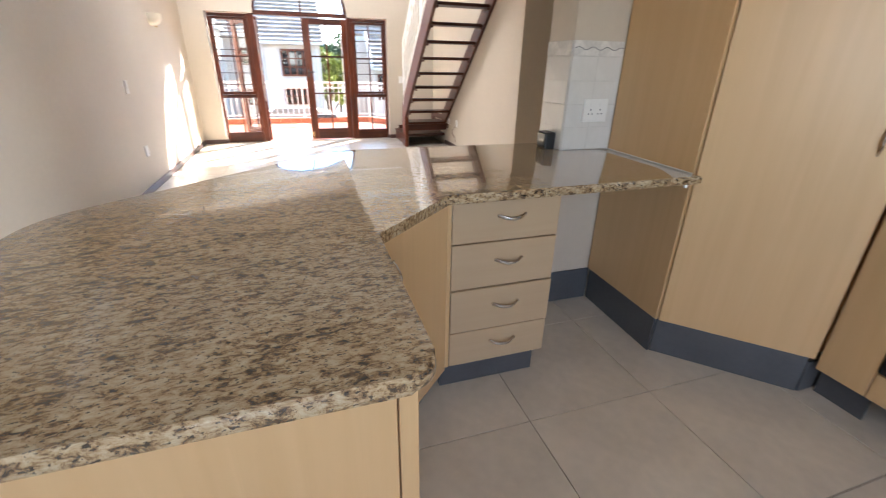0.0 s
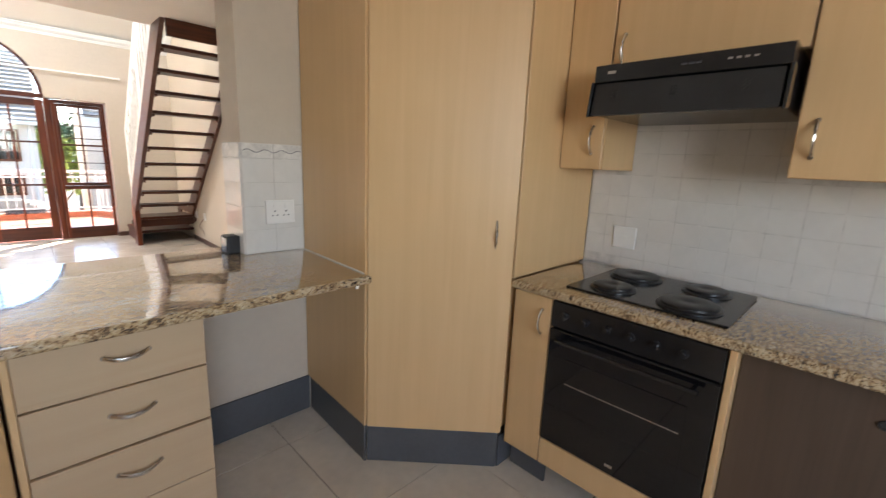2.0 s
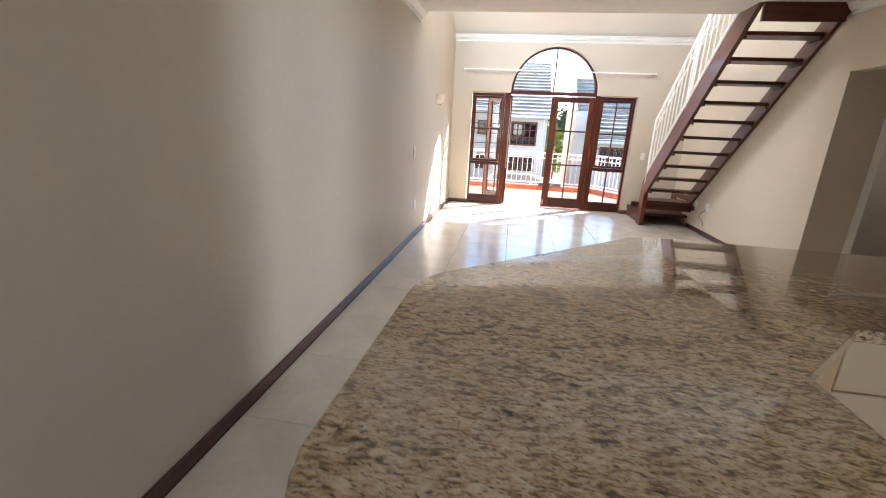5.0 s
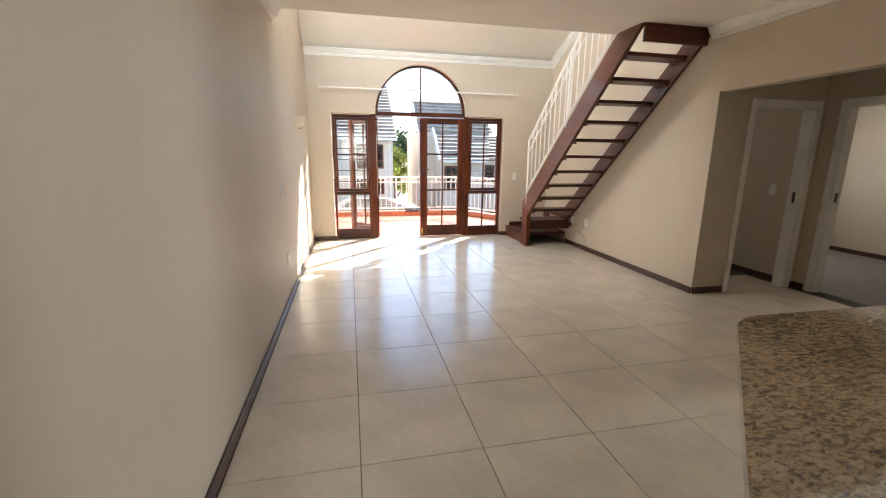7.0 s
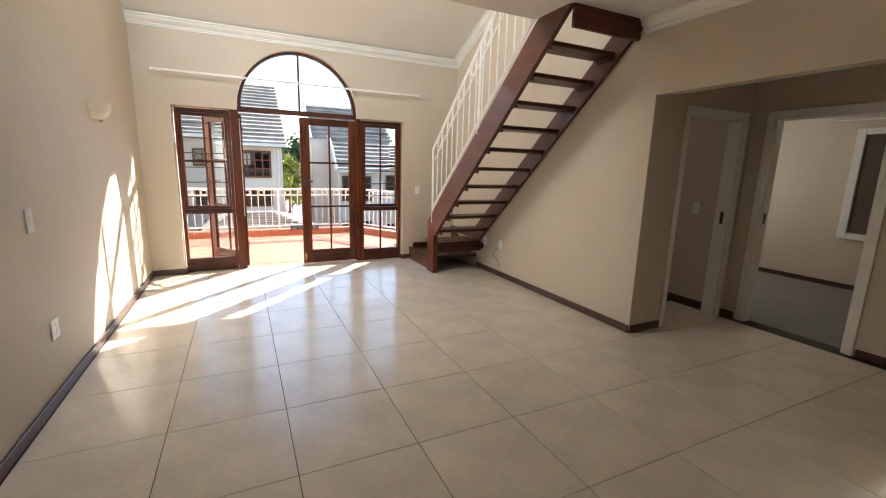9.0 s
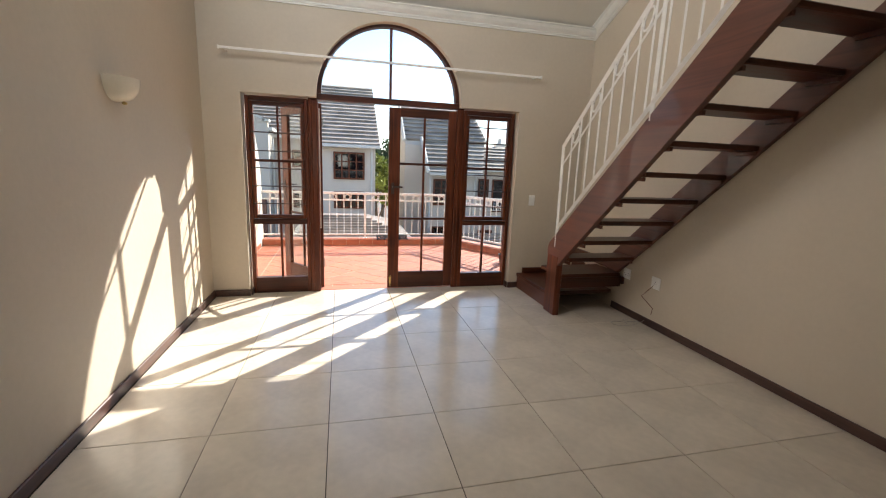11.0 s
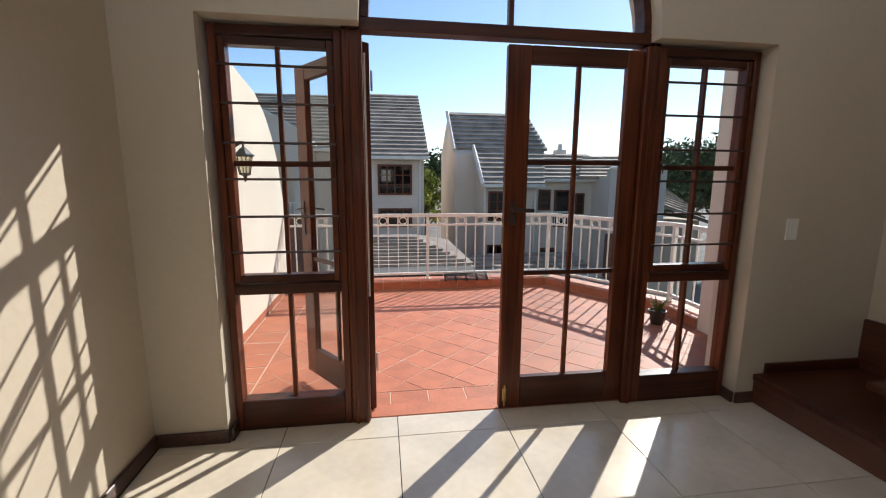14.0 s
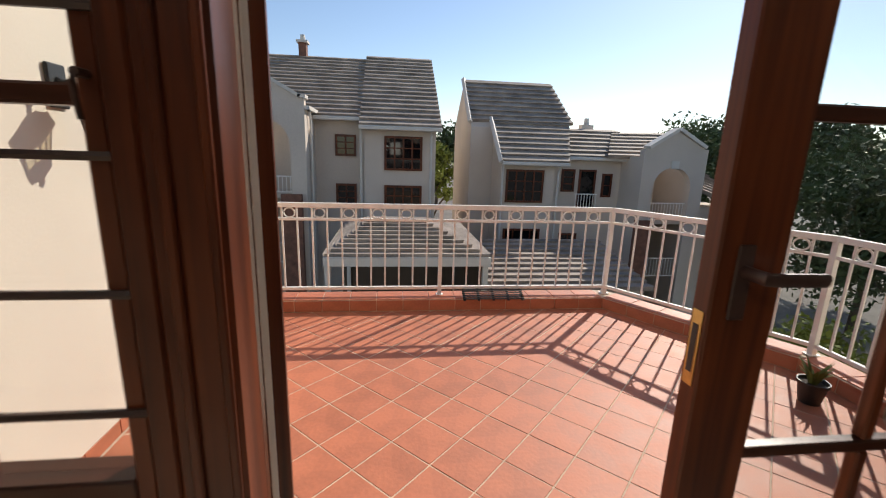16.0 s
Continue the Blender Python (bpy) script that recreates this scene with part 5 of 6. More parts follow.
def arch_wall(bm, x0, x1, z0, cx, r, zs, gable, y0, y1):
    """A gabled front with an arched opening; gable: the outline above, from right to left."""
    ar = [(cx + r * math.cos(a), zs + r * math.sin(a)) for a in [math.pi * k / 14 for k in range(15)]]
    prism(bm, [(x0, z0), (cx - r, z0)] + ar[::-1] + [(cx + r, z0), (x1, z0)] + gable, y0, y1, "y")


# first house
HY = 23.6
h1 = thing("townhouse", (-4, 27, GZ), "greige rendered townhouse with a grey tiled roof", "house", "townhouses")
bm = fresh()
prism(bm, [(HY, GZ), (31.5, GZ), (31.5, 3.6), (28.6, 5.45), (HY, 2.3)], -1.4, 1.2, "x")
part("wall", bm, HOUSE_WALL, h1)
part("wall", boxed(-16, -1.4, HY + 0.5, 31.5, GZ, 2.60), HOUSE_WALL, h1)
roof_plane(h1, (-1.55, HY - 0.3, 2.25), (1.38, HY - 0.3, 2.25), (1.38, 28.6, 5.58), (-1.55, 28.6, 5.58), 17)
roof_plane(h1, (-16, HY + 0.2, 2.55), (-1.5, HY + 0.2, 2.55), (-1.5, 28.6, 5.44), (-16, 28.6, 5.44), 16)
gutter(h1, -1.55, 1.38, HY - 0.3, 2.26)
gutter(h1, -3.2, -1.5, HY + 0.2, 2.56)
window_in(h1, -0.62, 0.66, 0.77, 1.89, HY, 4, 3)
window_in(h1, -0.62, 0.66, -0.55, 0.13, HY, 4, 2)
window_in(h1, -0.62, 0.66, -2.6, -1.5, HY, 4, 3)
window_in(h1, -2.42, -1.76, 1.23, 1.90, HY + 0.5, 2, 3)
window_in(h1, -2.42, -1.76, -0.6, 0.12, HY + 0.5, 2, 3)
window_in(h1, -2.42, -1.76, -2.7, -1.7, HY + 0.5, 2, 3)
downpipe(h1, -1.5, HY, GZ, 2.3)
downpipe(h1, 1.02, HY, GZ, 2.3)
bm = fresh()
for x in (-4.34,):
    box(bm, x - 0.16, x + 0.16, 28.4, 28.8, 5.0, 5.95)
ch = part("chimney", bm, BRICK, h1, "brick chimney")
bm = fresh()
box(bm, -4.58, -4.10, 28.32, 28.88, 5.95, 6.05)
lathe(bm, [(0.12, 0), (0.10, 0.25)], 10, Matrix.Translation((-4.34, 28.6, 6.05)))
part("chimney_cap", bm, HOUSE_TRIM, ch)
# gabled porch tower with an arch
bm = fresh()
arch_wall(bm, -6.9, -3.18, GZ, -4.45, 0.78, 1.5, [(-3.18, 2.95), (-3.34, 2.97), (-5.04, 3.90), (-6.75, 2.97), (-6.9, 2.95)], 22.3, 22.6)
tow = part("porch_gable", bm, HOUSE_WALL, h1)
part("porch_side", boxed(-3.38, -3.18, 22.6, HY + 0.5, GZ, 2.75), HOUSE_WALL, h1)
part("porch_floor", boxed(-6.9, -3.39, 22.65, HY + 0.5, -0.25, -0.08), HOUSE_WALL, h1)
part("porch_pillar", boxed(-3.98, -3.33, 22.05, 22.29, GZ, -0.08), BRICK, h1, "brick pillar")
small_rail(h1, -5.22, -3.70, 22.45, -0.05, 0.5)
small_rail(h1, -5.22, -3.70, 22.2, -2.4, -1.7)
bm = fresh()
box(bm, -3.30, -3.02, 22.35, HY + 0.5, 2.62, 2.74)
part("porch_gutter", bm, HOUSE_TRIM, h1)
downpipe(h1, -3.10, 23.0, GZ, 2.62)
bm = fresh()
for sg, xx in ((1, -3.5),):
    box(bm, 0, 2.02, 22.2, 22.68, 0, 0.1, m=Matrix.Translation((-5.08, 0, 3.93)) @ Matrix.Rotation(radians(28.7), 4, 'Y'))
    box(bm, -3.36, -3.12, 22.2, 22.68, 2.96, 3.06)
part("coping", bm, HOUSE_TRIM, tow)

# second house
H2 = 24.5
h2 = thing("townhouse", (6, 28, GZ), "greige rendered townhouse with a stepped tiled roof and arched porch", "house", "townhouses")
bm = fresh()
prism(bm, [(H2, GZ), (31, GZ), (31, 2.6), (28.6, 4.65), (26.6, 2.78), (H2, 1.2)], 3.95, 6.2, "x")
part("wall", bm, HOUSE_WALL, h2)
bm = fresh()
prism(bm, [(26.2, GZ), (31, GZ), (31, 2.8), (28.6, 4.65), (26.2, 2.55)], 2.95, 3.96, "x")
part("wall", bm, HOUSE_WALL, h2)
part("wall", boxed(6.2, 10.4, H2 + 0.7, 31, GZ, 1.3), HOUSE_WALL, h2)
roof_plane(h2, (3.88, H2 - 0.3, 1.15), (6.62, H2 - 0.3, 1.15), (7.45, 26.6, 2.9), (3.9, 26.6, 2.9), 8)
roof_plane(h2, (2.95, 26.4, 2.8), (7.55, 26.4, 2.8), (7.14, 28.6, 4.8), (2.95, 28.6, 4.8), 9)
roof_plane(h2, (6.5, H2 + 0.4, 1.4), (10.2, H2 + 0.4, 1.4), (10.0, 27.2, 2.68), (6.9, 27.2, 2.68), 7)
roof_plane(h2, (8.4, H2 + 0.1, 1.45), (10.4, H2 + 0.1, 1.45), (12.4, 27.0, 2.62), (9.7, 27.0, 2.56), 7)
gutter(h2, 3.88, 6.62, H2 - 0.3, 1.16)
gutter(h2, 6.62, 10.0, H2 + 0.4, 1.42)
bm = fresh()
for (p, q) in (((3.86, H2 - 0.32, 1.12), (3.86, 26.5, 2.95)), ((2.92, 26.3, 2.75), (2.92, 28.6, 4.82))):
    tube(bm, [p, q], 0.11, 4)
part("verge", bm, HOUSE_TRIM, h2)
window_in(h2, 4.2, 5.66, -0.42, 0.80, H2, 4, 3)
window_in(h2, 4.2, 5.66, -2.9, -1.6, H2, 4, 3)
window_in(h2, 6.80, 7.28, 0.0, 0.85, H2 + 0.7, 1, 3)
window_in(h2, 7.57, 8.22, -0.8, 0.85, H2 + 0.7, 1, 1)
window_in(h2, 6.9, 7.6, -2.8, -1.9, H2 + 0.7, 2, 2)
window_in(h2, 8.62, 8.96, -0.2, 0.7, H2 + 0.7, 1, 2)
small_rail(h2, 7.3, 8.3, H2 + 0.45, -0.75, -0.1)
downpipe(h2, 6.3, H2, GZ, 1.1)
downpipe(h2, 3.98, H2, GZ, 1.1)
downpipe(h2, 9.75, H2 + 0.5, GZ, 1.3)
bm = fresh()
arch_wall(bm, 9.38, 12.08, GZ, 10.72, 0.81, 0.30, [(12.08, 1.84), (11.88, 1.86), (10.71, 2.50), (9.60, 1.80), (9.38, 1.78)], 23.6, 23.9)
tow = part("porch_gable", bm, HOUSE_WALL, h2)
part("porch_side", boxed(9.38, 9.56, 23.9, H2 + 0.7, GZ, 1.5), HOUSE_WALL, h2)
part("porch_side", boxed(11.88, 12.08, 23.9, 30, GZ, 1.5), HOUSE_WALL, h2)
part("porch_back", boxed(9.56, 11.88, 26.5, 26.7, GZ, 1.4), HOUSE_WALL, h2)
part("porch_floor", boxed(9.56, 11.88, 23.9, 26.5, -1.2, -1.0), HOUSE_WALL, h2)
small_rail(h2, 9.95, 11.50, 23.75, -1.0, -0.3)
small_rail(h2, 9.95, 11.50, 23.75, -3.4, -2.6)
part("keystone", boxed(10.56, 10.88, 23.55, 23.6, 1.06, 1.36), HOUSE_TRIM, tow)
bm = fresh()
for (x0, z0, ln, a) in ((10.71, 2.52, 1.36, 28.7), (10.71, 2.52, -1.34, -32.2)):
    box(bm, min(0, ln), max(0, ln), 23.5, 23.98, 0, 0.12, m=Matrix.Translation((x0, 0, z0)) @ Matrix.Rotation(radians(a), 4, 'Y'))
part("coping", bm, HOUSE_TRIM, tow)
roof_plane(h2, (12.09, 23.7, 0.2), (14.6, 23.7, -0.6), (14.4, 27.5, 1.2), (12.09, 27.5, 2.0), 10)
part("porch_pillar", boxed(9.30, 9.90, 23.35, 23.59, GZ, -1.0), BRICK, h2, "brick pillar")
ch = part("chimney", boxed(8.45, 9.0, 27.4, 27.8, 2.3, 2.90), HOUSE_TRIM, h2)
bm = fresh()
lathe(bm, [(0.13, 0), (0.10, 0.3)], 10, Matrix.Translation((8.72, 27.6, 2.90)))
part("chimney_pot", bm, HOUSE_TRIM, ch)
part("wall", boxed(12.09, 14.4, 24.2, 30, GZ, -0.5), HOUSE_WALL, h2)

# carport with a hipped roof, below the terrace
cp = thing("carport", (0, 18, GZ), "open carport with a hipped tiled roof on white posts", "carport")
CZ_ = -0.92
roof_plane(cp, (-1.82, 16.9, CZ_), (1.82, 16.9, CZ_), (0.35, 19.2, CZ_ + 0.5), (-0.9, 19.2, CZ_ + 0.5), 9)
roof_plane(cp, (1.82, 21.5, CZ_), (1.82, 16.9, CZ_), (0.35, 19.2, CZ_ + 0.5), (0.35, 19.3, CZ_ + 0.5), 9)
roof_plane(cp, (-1.82, 16.9, CZ_), (-1.82, 21.5, CZ_), (-0.9, 19.3, CZ_ + 0.5), (-0.9, 19.2, CZ_ + 0.5), 9)
roof_plane(cp, (1.82, 21.5, CZ_), (-1.82, 21.5, CZ_), (-0.9, 19.2, CZ_ + 0.5), (0.35, 19.2, CZ_ + 0.5), 9)
bm = fresh()
box(bm, -1.85, 1.85, 16.82, 16.90, CZ_ - 0.17, CZ_ + 0.03)
part("fascia", bm, HOUSE_TRIM, cp)
for x in (-1.78, 1.76):
    part("post", boxed(x - 0.06, x + 0.06, 16.92, 17.04, GZ, CZ_), HOUSE_TRIM, cp)
    part("post", boxed(x - 0.06, x + 0.06, 21.36, 21.48, GZ, CZ_), HOUSE_TRIM, cp)
# dark back board stands in for the shade inside; the side one blocks sun
part('back_wall', boxed(-2.0, 1.82, 21.5, 21.6, GZ, CZ_), DARK_BOARD, cp, 'dark board added for the shaded inside of the carport')
part('side_wall', boxed(1.72, 1.80, 17.2, 21.3, GZ, CZ_ - 0.02), DARK_BOARD, cp, 'dark board added for the shaded inside of the carport')
lo = thing("lean_to_roof", (4.5, 20, GZ), "low tiled lean-to roof against the townhouse", "roof")
roof_plane(lo, (1.9, 19.0, -2.4), (7.4, 19.0, -2.4), (7.2, 22.5, -1.6), (2.9, 22.5, -1.6), 10)
part("wall", boxed(2.2, 7.3, 19.3, 22.4, GZ, -2.36), HOUSE_WALL, lo)


def tree(name, x, y, z0, z1, rad, label, mat, seed, n=1500, size=0.22):
    rng = random.Random(seed)
    t = thing(name, (x, y, z0), label, "tree")
    bm = fresh()
    h = z1 - z0
    tube(bm, [(x, y, z0), (x + 0.05 * h * 0.3, y, z0 + h * 0.3), (x, y + 0.1, z0 + h * 0.55)], 0.035 * h * 0.6, 8)
    limbs = []
    for k in range(9):
        a = rng.uniform(0, 6.28)
        s = Vector((x, y, z0 + h * rng.uniform(0.3, 0.55)))
        e = Vector((x + rad * 0.75 * math.cos(a), y + rad * 0.75 * math.sin(a), z0 + h * rng.uniform(0.55, 0.92)))
        limbs.append(e)
        tube(bm, [s, s.lerp(e, 0.5) + Vector((0, 0, 0.1 * h * 0.3)), e], 0.012 * h * 0.6, 5)
    part("trunk", bm, BARK, t, smooth=True)
    bm = fresh()
    centres = [(e, rad * rng.uniform(0.3, 0.5)) for e in limbs] + [(Vector((x + rng.uniform(-0.4, 0.4) * rad, y + rng.uniform(-0.4, 0.4) * rad, z0 + h * rng.uniform(0.6, 0.9))), rad * rng.uniform(0.3, 0.5)) for _ in range(6)]
    verts, faces = [], []
    for k in range(n):
        c, r = centres[rng.randrange(len(centres))]
        d = Vector((rng.gauss(0, 1), rng.gauss(0, 1), rng.gauss(0, 0.8)))
        d = d.normalized() * r * rng.uniform(0.2, 1.08)
        p = c + d
        u = Vector((rng.gauss(0, 1), rng.gauss(0, 1), rng.gauss(0, 1))).normalized()
        w = u.cross(Vector((rng.gauss(0, 1), rng.gauss(0, 1), rng.gauss(0, 1)))).normalized()
        s = size * rng.uniform(0.45, 1.15)
        i = len(verts)
        verts += [p - u * s, p + w * s * 0.45, p + u * s, p - w * s * 0.45]
        faces.append((i, i + 1, i + 2, i + 3))
    bm.free()
    me = bpy.data.meshes.new("crown")
    me.from_pydata([v - Vector((x, y, z0)) for v in verts], [], faces)
    me.materials.append(mat)
    ob = new("crown", me)
    ob.parent = t
    return t


tree("tree", 2.0, 34, GZ, 2.6, 1.6, "yellow-green tree between the townhouses", LEAF_LIGHT, 1, 2500, 0.2)
tree("tree", 5.0, 60, GZ, 5.0, 4.5, "distant green tree between the roofs", LEAF, 2, 2500, 0.4)
tree("tree", 19.0, 31, GZ, 3.9, 3.6, "broad dark green tree behind the porch", LEAF, 3, 16000, 0.19)
tree("tree", 24.0, 33, GZ, 4.6, 4.2, "tall dark green tree beyond the gardens", LEAF, 4, 16000, 0.2)
tree("tree", 18.5, 22, GZ, 2.6, 3.6, "dense green garden tree", LEAF, 6, 18000, 0.15)
tree("tree", 14.5, 17, GZ, 1.6, 3.2, "dense green garden tree", LEAF, 7, 20000, 0.13)
tree("tree", 22.0, 20, GZ, 5.4, 4.2, "tall tree with a thin feathery crown", LEAF, 8, 2500, 0.25)
tree("shrub", 6.5, 13.3, GZ, -0.75, 1.3, "yellow-green garden shrub below the terrace", LEAF_LIGHT, 9, 9000, 0.07)
tree("shrub", 5.2, 15.5, GZ, -2.2, 1.6, "green garden shrub below the terrace", LEAF, 10, 2500, 0.16)

# ---- tiles: the pieces of floors and walls ----


def piece_mesh(name, sx, sy, sz, bev, mat):
    bm = fresh()
    box(bm, -sx / 2, sx / 2, -sy / 2, sy / 2, -sz, 0, bev)
    return mesh_of(name, bm, mat)


def lay(parent, me, name, loc, rot=0.0, m=None):
    ob = new(name, me)
    ob.parent = parent
    ob.matrix_world = m if m is not None else Matrix.Translation(loc) @ Matrix.Rotation(rot, 4, 'Z')
    return ob


shapes = {}


def cut_tile(x0, x1, y0, y1, joint):
    """A floor tile trimmed to its bay; alike sizes share their mesh."""
    sx, sy = round(x1 - x0 - joint, 3), round(y1 - y0 - joint, 3)
    if (sx, sy) not in shapes:
        shapes[(sx, sy)] = piece_mesh("floor_tile", sx, sy, 0.007, 0.0012, TILE)
    lay(FLOOR, shapes[(sx, sy)], "floor_tile", ((x0 + x1) / 2, (y0 + y1) / 2, 0.0))


rng = random.Random(3)
GX, GY = 0.17, 5.87
for i in range(-4, 6):
    for j in range(-14, 5):
        x0, x1, y0, y1 = GX + 0.6 * i, GX + 0.6 * (i + 1), GY + 0.6 * j, GY + 0.6 * (j + 1)
        if x0 > X1 and not (2.88 < y1 and y0 < 4.9):
            continue
        x0, x1, y0, y1 = max(x0, X0), min(x1, 3.95), max(y0, KB), min(y1, 8.462)
        if x1 - x0 < 0.03 or y1 - y0 < 0.03:
            continue
        cut_tile(x0, x1, y0, y1, 0.004)

# diagonal terrace tiles, trimmed against the borders
TS, TJ = 0.25, 0.007
border_y = 8.60 + 0.24


def clip_poly(poly, a, b):
    """The part of a convex outline to the left of the line a-b."""
    out = []
    for i, p in enumerate(poly):
        q = poly[(i + 1) % len(poly)]
        sp = (b[0] - a[0]) * (p[1] - a[1]) - (b[1] - a[1]) * (p[0] - a[0])
        sq = (b[0] - a[0]) * (q[1] - a[1]) - (b[1] - a[1]) * (q[0] - a[0])
        if sp >= 0:
            out.append(p)
        if sp * sq < 0:
            f = sp / (sp - sq)
            out.append((p[0] + f * (q[0] - p[0]), p[1] + f * (q[1] - p[1])))
    return out


def area(poly):
    return 0.5 * sum(p[0] * q[1] - q[0] * p[1] for p, q in zip(poly, poly[1:] + poly[:1]))


BORDER_X = -1.375
inner = [(BORDER_X + 0.004, border_y + 0.004), (2.44, border_y + 0.004), (2.44, 10.19), (1.645, 11.46), (BORDER_X + 0.004, 11.46)]
full = piece_mesh("terrace_tile", TS - TJ, TS - TJ, 0.007, 0.0015, TERRACOTTA)
for i in range(-18, 19):
    for j in range(-18, 19):
        c = Vector((-0.009, 10.039, 0)) + Matrix.Rotation(radians(45), 3, 'Z') @ Vector(((i + 0.5) * TS, (j + 0.5) * TS, 0))
        h = (TS - TJ) / 2
        sq = [c + Matrix.Rotation(radians(45), 3, 'Z') @ Vector((sx * h, sy * h, 0)) for sx, sy in ((-1, -1), (1, -1), (1, 1), (-1, 1))]
        poly = [(p.x, p.y) for p in sq]
        for a, b in zip(inner, inner[1:] + inner[:1]):
            poly = clip_poly(poly, a, b) if poly else []
        if len(poly) < 3 or area(poly) < 0.0012:
            continue
        dz = rng.uniform(-0.0008, 0.0008)
        if area(poly) > 4 * h * h - 1e-6:
            lay(TERRACE, full, "terrace_tile", (c.x, c.y, TZ + dz), radians(45 + 90 * rng.randrange(4)))
        else:
            bm = fresh()
            prism(bm, [(p[0] - c.x, p[1] - c.y) for p in poly], -0.007, 0)
            lay(TERRACE, mesh_of("terrace_tile", bm, TERRACOTTA), "terrace_tile", (c.x, c.y, TZ + dz))
straight = piece_mesh("border_tile", 0.238, 0.232, 0.007, 0.0015, TERRACOTTA)
for k in range(17):
    lay(TERRACE, straight, "border_tile", (-1.565 + 0.245 * k, 8.60 + 0.12, TZ + rng.uniform(-0.0008, 0.0008)))
side_tile = piece_mesh("border_tile", 0.305, 0.238, 0.007, 0.0015, TERRACOTTA)
for k in range(10):
    lay(TERRACE, side_tile, "border_tile", (BORDER_X - 0.157, border_y + 0.128 + 0.25 * k, TZ + rng.uniform(-0.0008, 0.0008)))
side_cut = piece_mesh("border_tile", 0.305, 0.112, 0.007, 0.0015, TERRACOTTA)
lay(TERRACE, side_cut, "border_tile", (BORDER_X - 0.157, border_y + 2.562, TZ))
# kerb cladding: riser and top tiles
for (a, b) in zip(kerb_pts, kerb_pts[1:]):
    av, bv = Vector((*a, 0)), Vector((*b, 0))
    ln, ang_ = (bv - av).length, math.atan2(b[1] - a[1], b[0] - a[0])
    n_ = max(1, round(ln / 0.245))
    w = ln / n_
    riser = piece_mesh("kerb_tile", w - 0.006, 0.098, 0.006, 0.0015, TERRACOTTA)
    cap = piece_mesh("kerb_tile", w - 0.006, 0.225, 0.006, 0.002, TERRACOTTA)
    for k in range(n_):
        p = av.lerp(bv, (k + 0.5) / n_)
        base = Matrix.Translation((p.x, p.y, 0)) @ Matrix.Rotation(ang_, 4, 'Z')
        lay(KERB, riser, "kerb_tile", None, m=base @ Matrix.Translation((0, -0.0062, TZ + 0.053)) @ Matrix.Rotation(radians(90), 4, 'X'))
        lay(KERB, cap, "kerb_tile", None, m=base @ Matrix.Translation((0, 0.118, TZ + 0.1115)))
# skirting tiles on the terrace walls
sk = piece_mesh("skirting_tile", 0.238, 0.075, 0.006, 0.0015, TERRACOTTA)
tw = bpy.data.objects["wall_terrace_west"]
for k in range(11):
    lay(tw, sk, "skirting_tile", None, m=Matrix.Translation((-1.6935, 8.74 + 0.245 * k, TZ + 0.040)) @ Matrix.Rotation(radians(90), 4, 'Z') @ Matrix.Rotation(radians(90), 4, 'X'))

# glazed wall tiles behind the hob and on the pillar
ke, kn = bpy.data.objects["wall_kitchen_east"], bpy.data.objects["wall_kitchen_north"]
bm = fresh()
box(bm, KX - 0.0079, KX - 0.0005, -2.0, 0.856, TOP, 1.86)
part("tile_bed", bm, WALL_GROUT, ke)


def scored(name, sx, sy, nx, ny, mat):
    """A glazed tile scored into small squares."""
    bm = fresh()
    g = 0.0022
    box(bm, -sx / 2 + 0.0015, sx / 2 - 0.0015, -sy / 2 + 0.0015, sy / 2 - 0.0015, -0.005, -0.0012)
    for i in range(nx):
        for j in range(ny):
            box(bm, -sx / 2 + sx * i / nx + g / 2, -sx / 2 + sx * (i + 1) / nx - g / 2, -sy / 2 + sy * j / ny + g / 2, -sy / 2 + sy * (j + 1) / ny - g / 2, -0.003, 0, 0.001)
    return mesh_of(name, bm, mat)


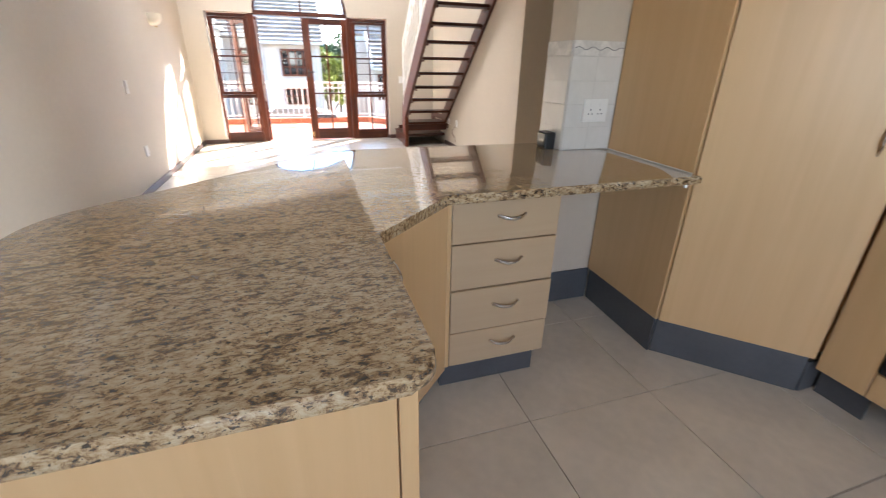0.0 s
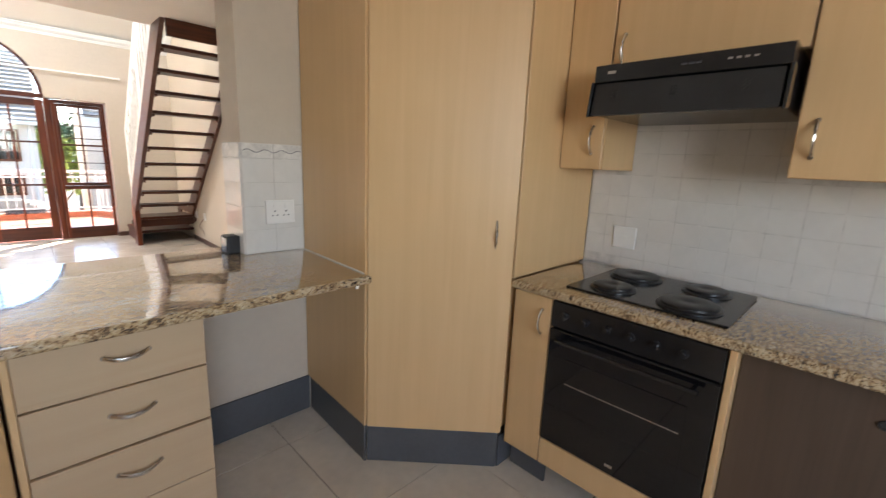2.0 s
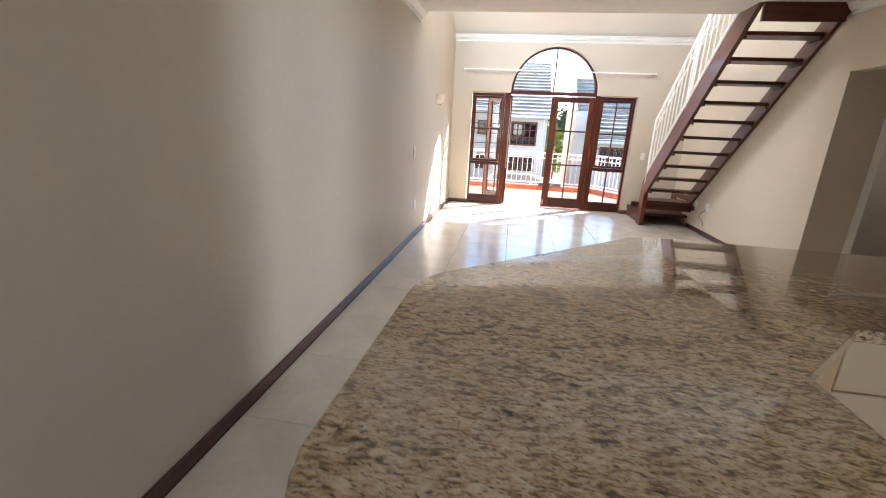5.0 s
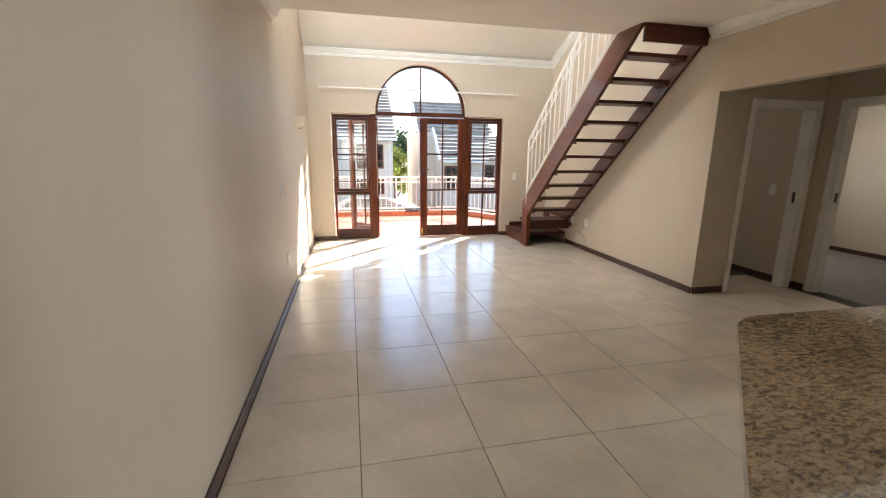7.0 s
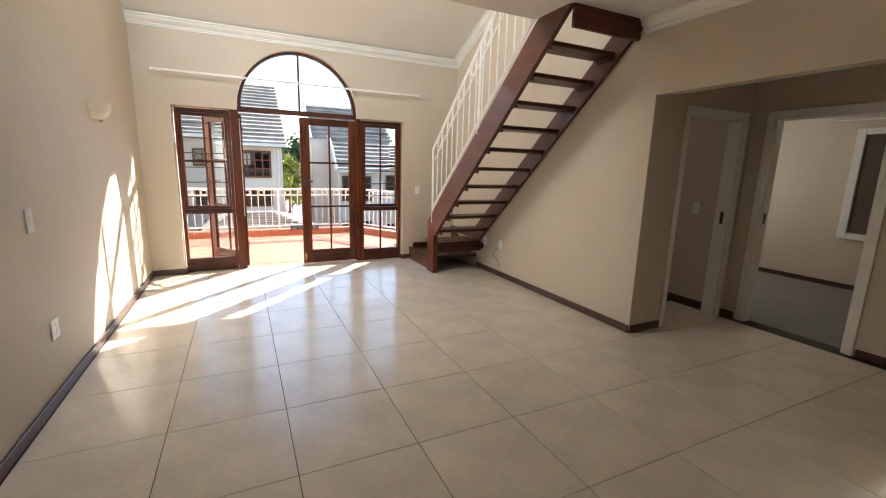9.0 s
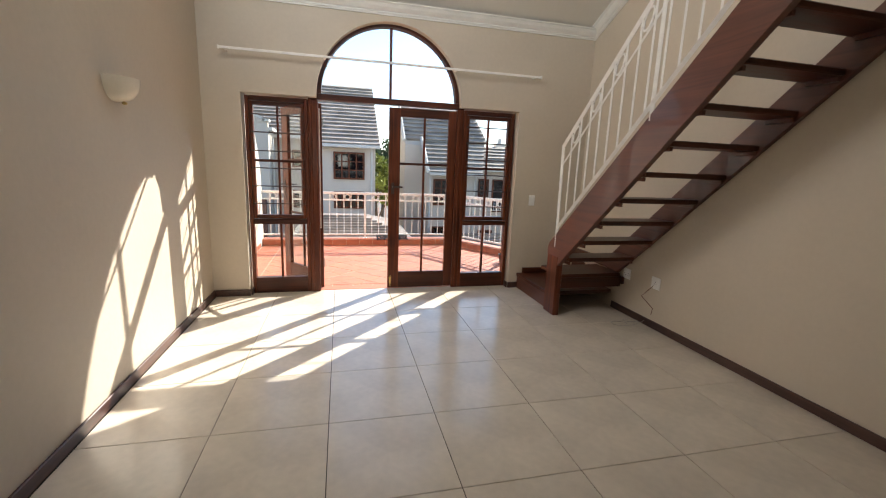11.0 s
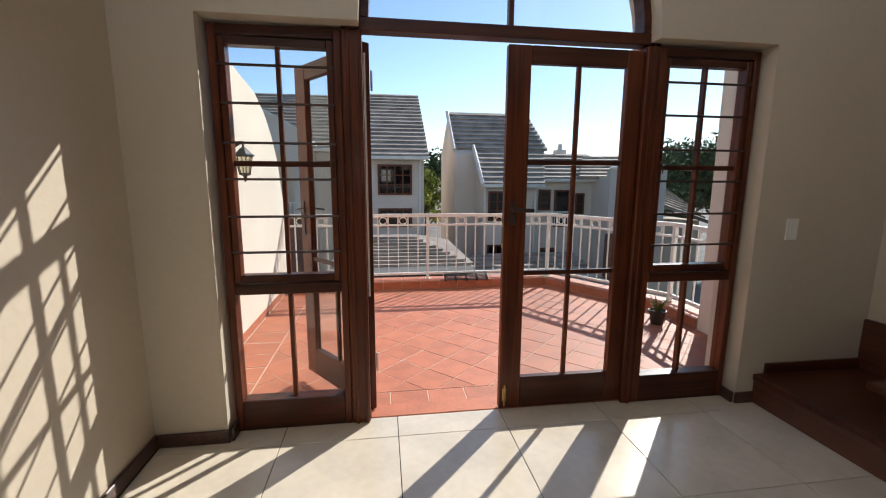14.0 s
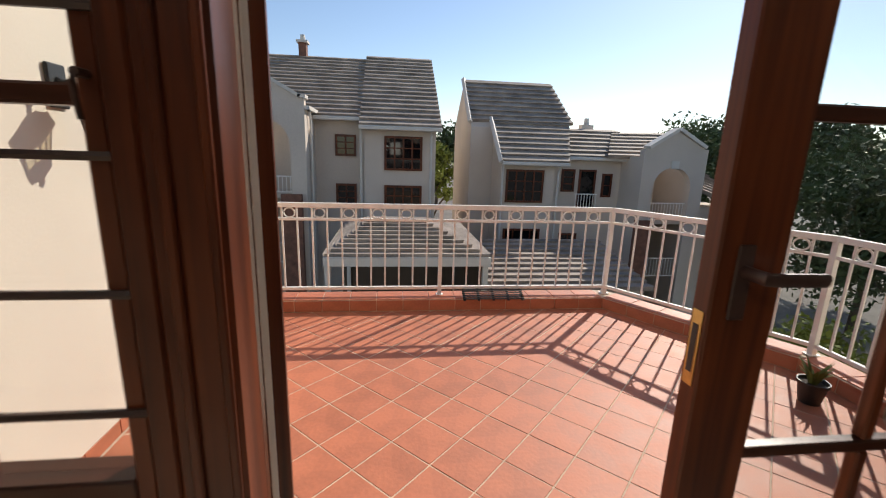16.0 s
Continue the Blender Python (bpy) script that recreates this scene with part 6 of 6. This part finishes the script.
WTX, WTZ = 0.22, 0.2
wall_piece = scored("wall_tile", WTX - 0.002, WTZ - 0.002, 2, 2, WALL_TILE)
wall_low = scored("wall_tile", WTX - 0.002, 0.048, 2, 1, WALL_TILE)
wall_edge = scored("wall_tile", 0.186, WTZ - 0.002, 2, 2, WALL_TILE)
turn_e = Matrix.Rotation(radians(-90), 4, 'Z') @ Matrix.Rotation(radians(90), 4, 'X')
for i in range(-1, 12):
    y = 0.667 - WTX * (i + 0.5) if i >= 0 else 0.667 + 0.094
    for j in range(-1, 4):
        if j >= 2 and not (0 <= i <= 2):
            continue
        z = 0.98 + WTZ * (j + 0.5) if j >= 0 else 0.98 - 0.025
        if y - 0.11 < -2.0 or (j < 0 and i < 0):
            continue
        lay(ke, wall_low if j < 0 else wall_edge if i < 0 else wall_piece, "wall_tile", None, m=Matrix.Translation((KX - 0.0085, y, z)) @ turn_e)
bm = fresh()
box(bm, 1.2995, 1.590, KY - 0.0079, KY - 0.0005, TOP + 0.001, 1.455)
box(bm, 1.296, 1.2995, KY - 0.004, KY + 0.225, TOP + 0.001, 1.455)
part("tile_bed", bm, WALL_GROUT, kn)
turn_n = Matrix.Rotation(radians(90), 4, 'X')
turn_w = Matrix.Rotation(radians(-90), 4, 'Z') @ Matrix.Rotation(radians(90), 4, 'X')
col = scored("wall_tile", 0.146, 0.224, 1, 2, WALL_TILE)
side_w = scored("wall_tile", 0.222, 0.224, 1, 2, WALL_TILE)
bord_n = piece_mesh("border_tile", 0.144, 0.068, 0.006, 0.002, BORDER_TILE)
bord_w = piece_mesh("border_tile", 0.222, 0.068, 0.006, 0.002, BORDER_TILE)
for j in range(2):
    z = TOP + 0.003 + 0.226 * (j + 0.5)
    for k in range(2):
        lay(kn, col, "wall_tile", None, m=Matrix.Translation((1.371 + 0.147 * k, KY - 0.0085, z)) @ turn_n)
    lay(kn, side_w, "wall_tile", None, m=Matrix.Translation((1.2915, KY + 0.110, z)) @ turn_w)
for k in range(2):
    lay(kn, bord_n, "border_tile", None, m=Matrix.Translation((1.371 + 0.147 * k, KY - 0.0095, 1.421)) @ turn_n)
lay(kn, bord_w, "border_tile", None, m=Matrix.Translation((1.2905, KY + 0.110, 1.421)) @ turn_w)
bm = fresh()
tube(bm, [(1.305 + 0.28 * q / 24, KY - 0.0105, 1.420 + 0.007 * math.sin(q * 0.9)) for q in range(25)], 0.0016, 5)
part("border_line", bm, PLINTH, kn, "thin grey wavy line on the border tiles")
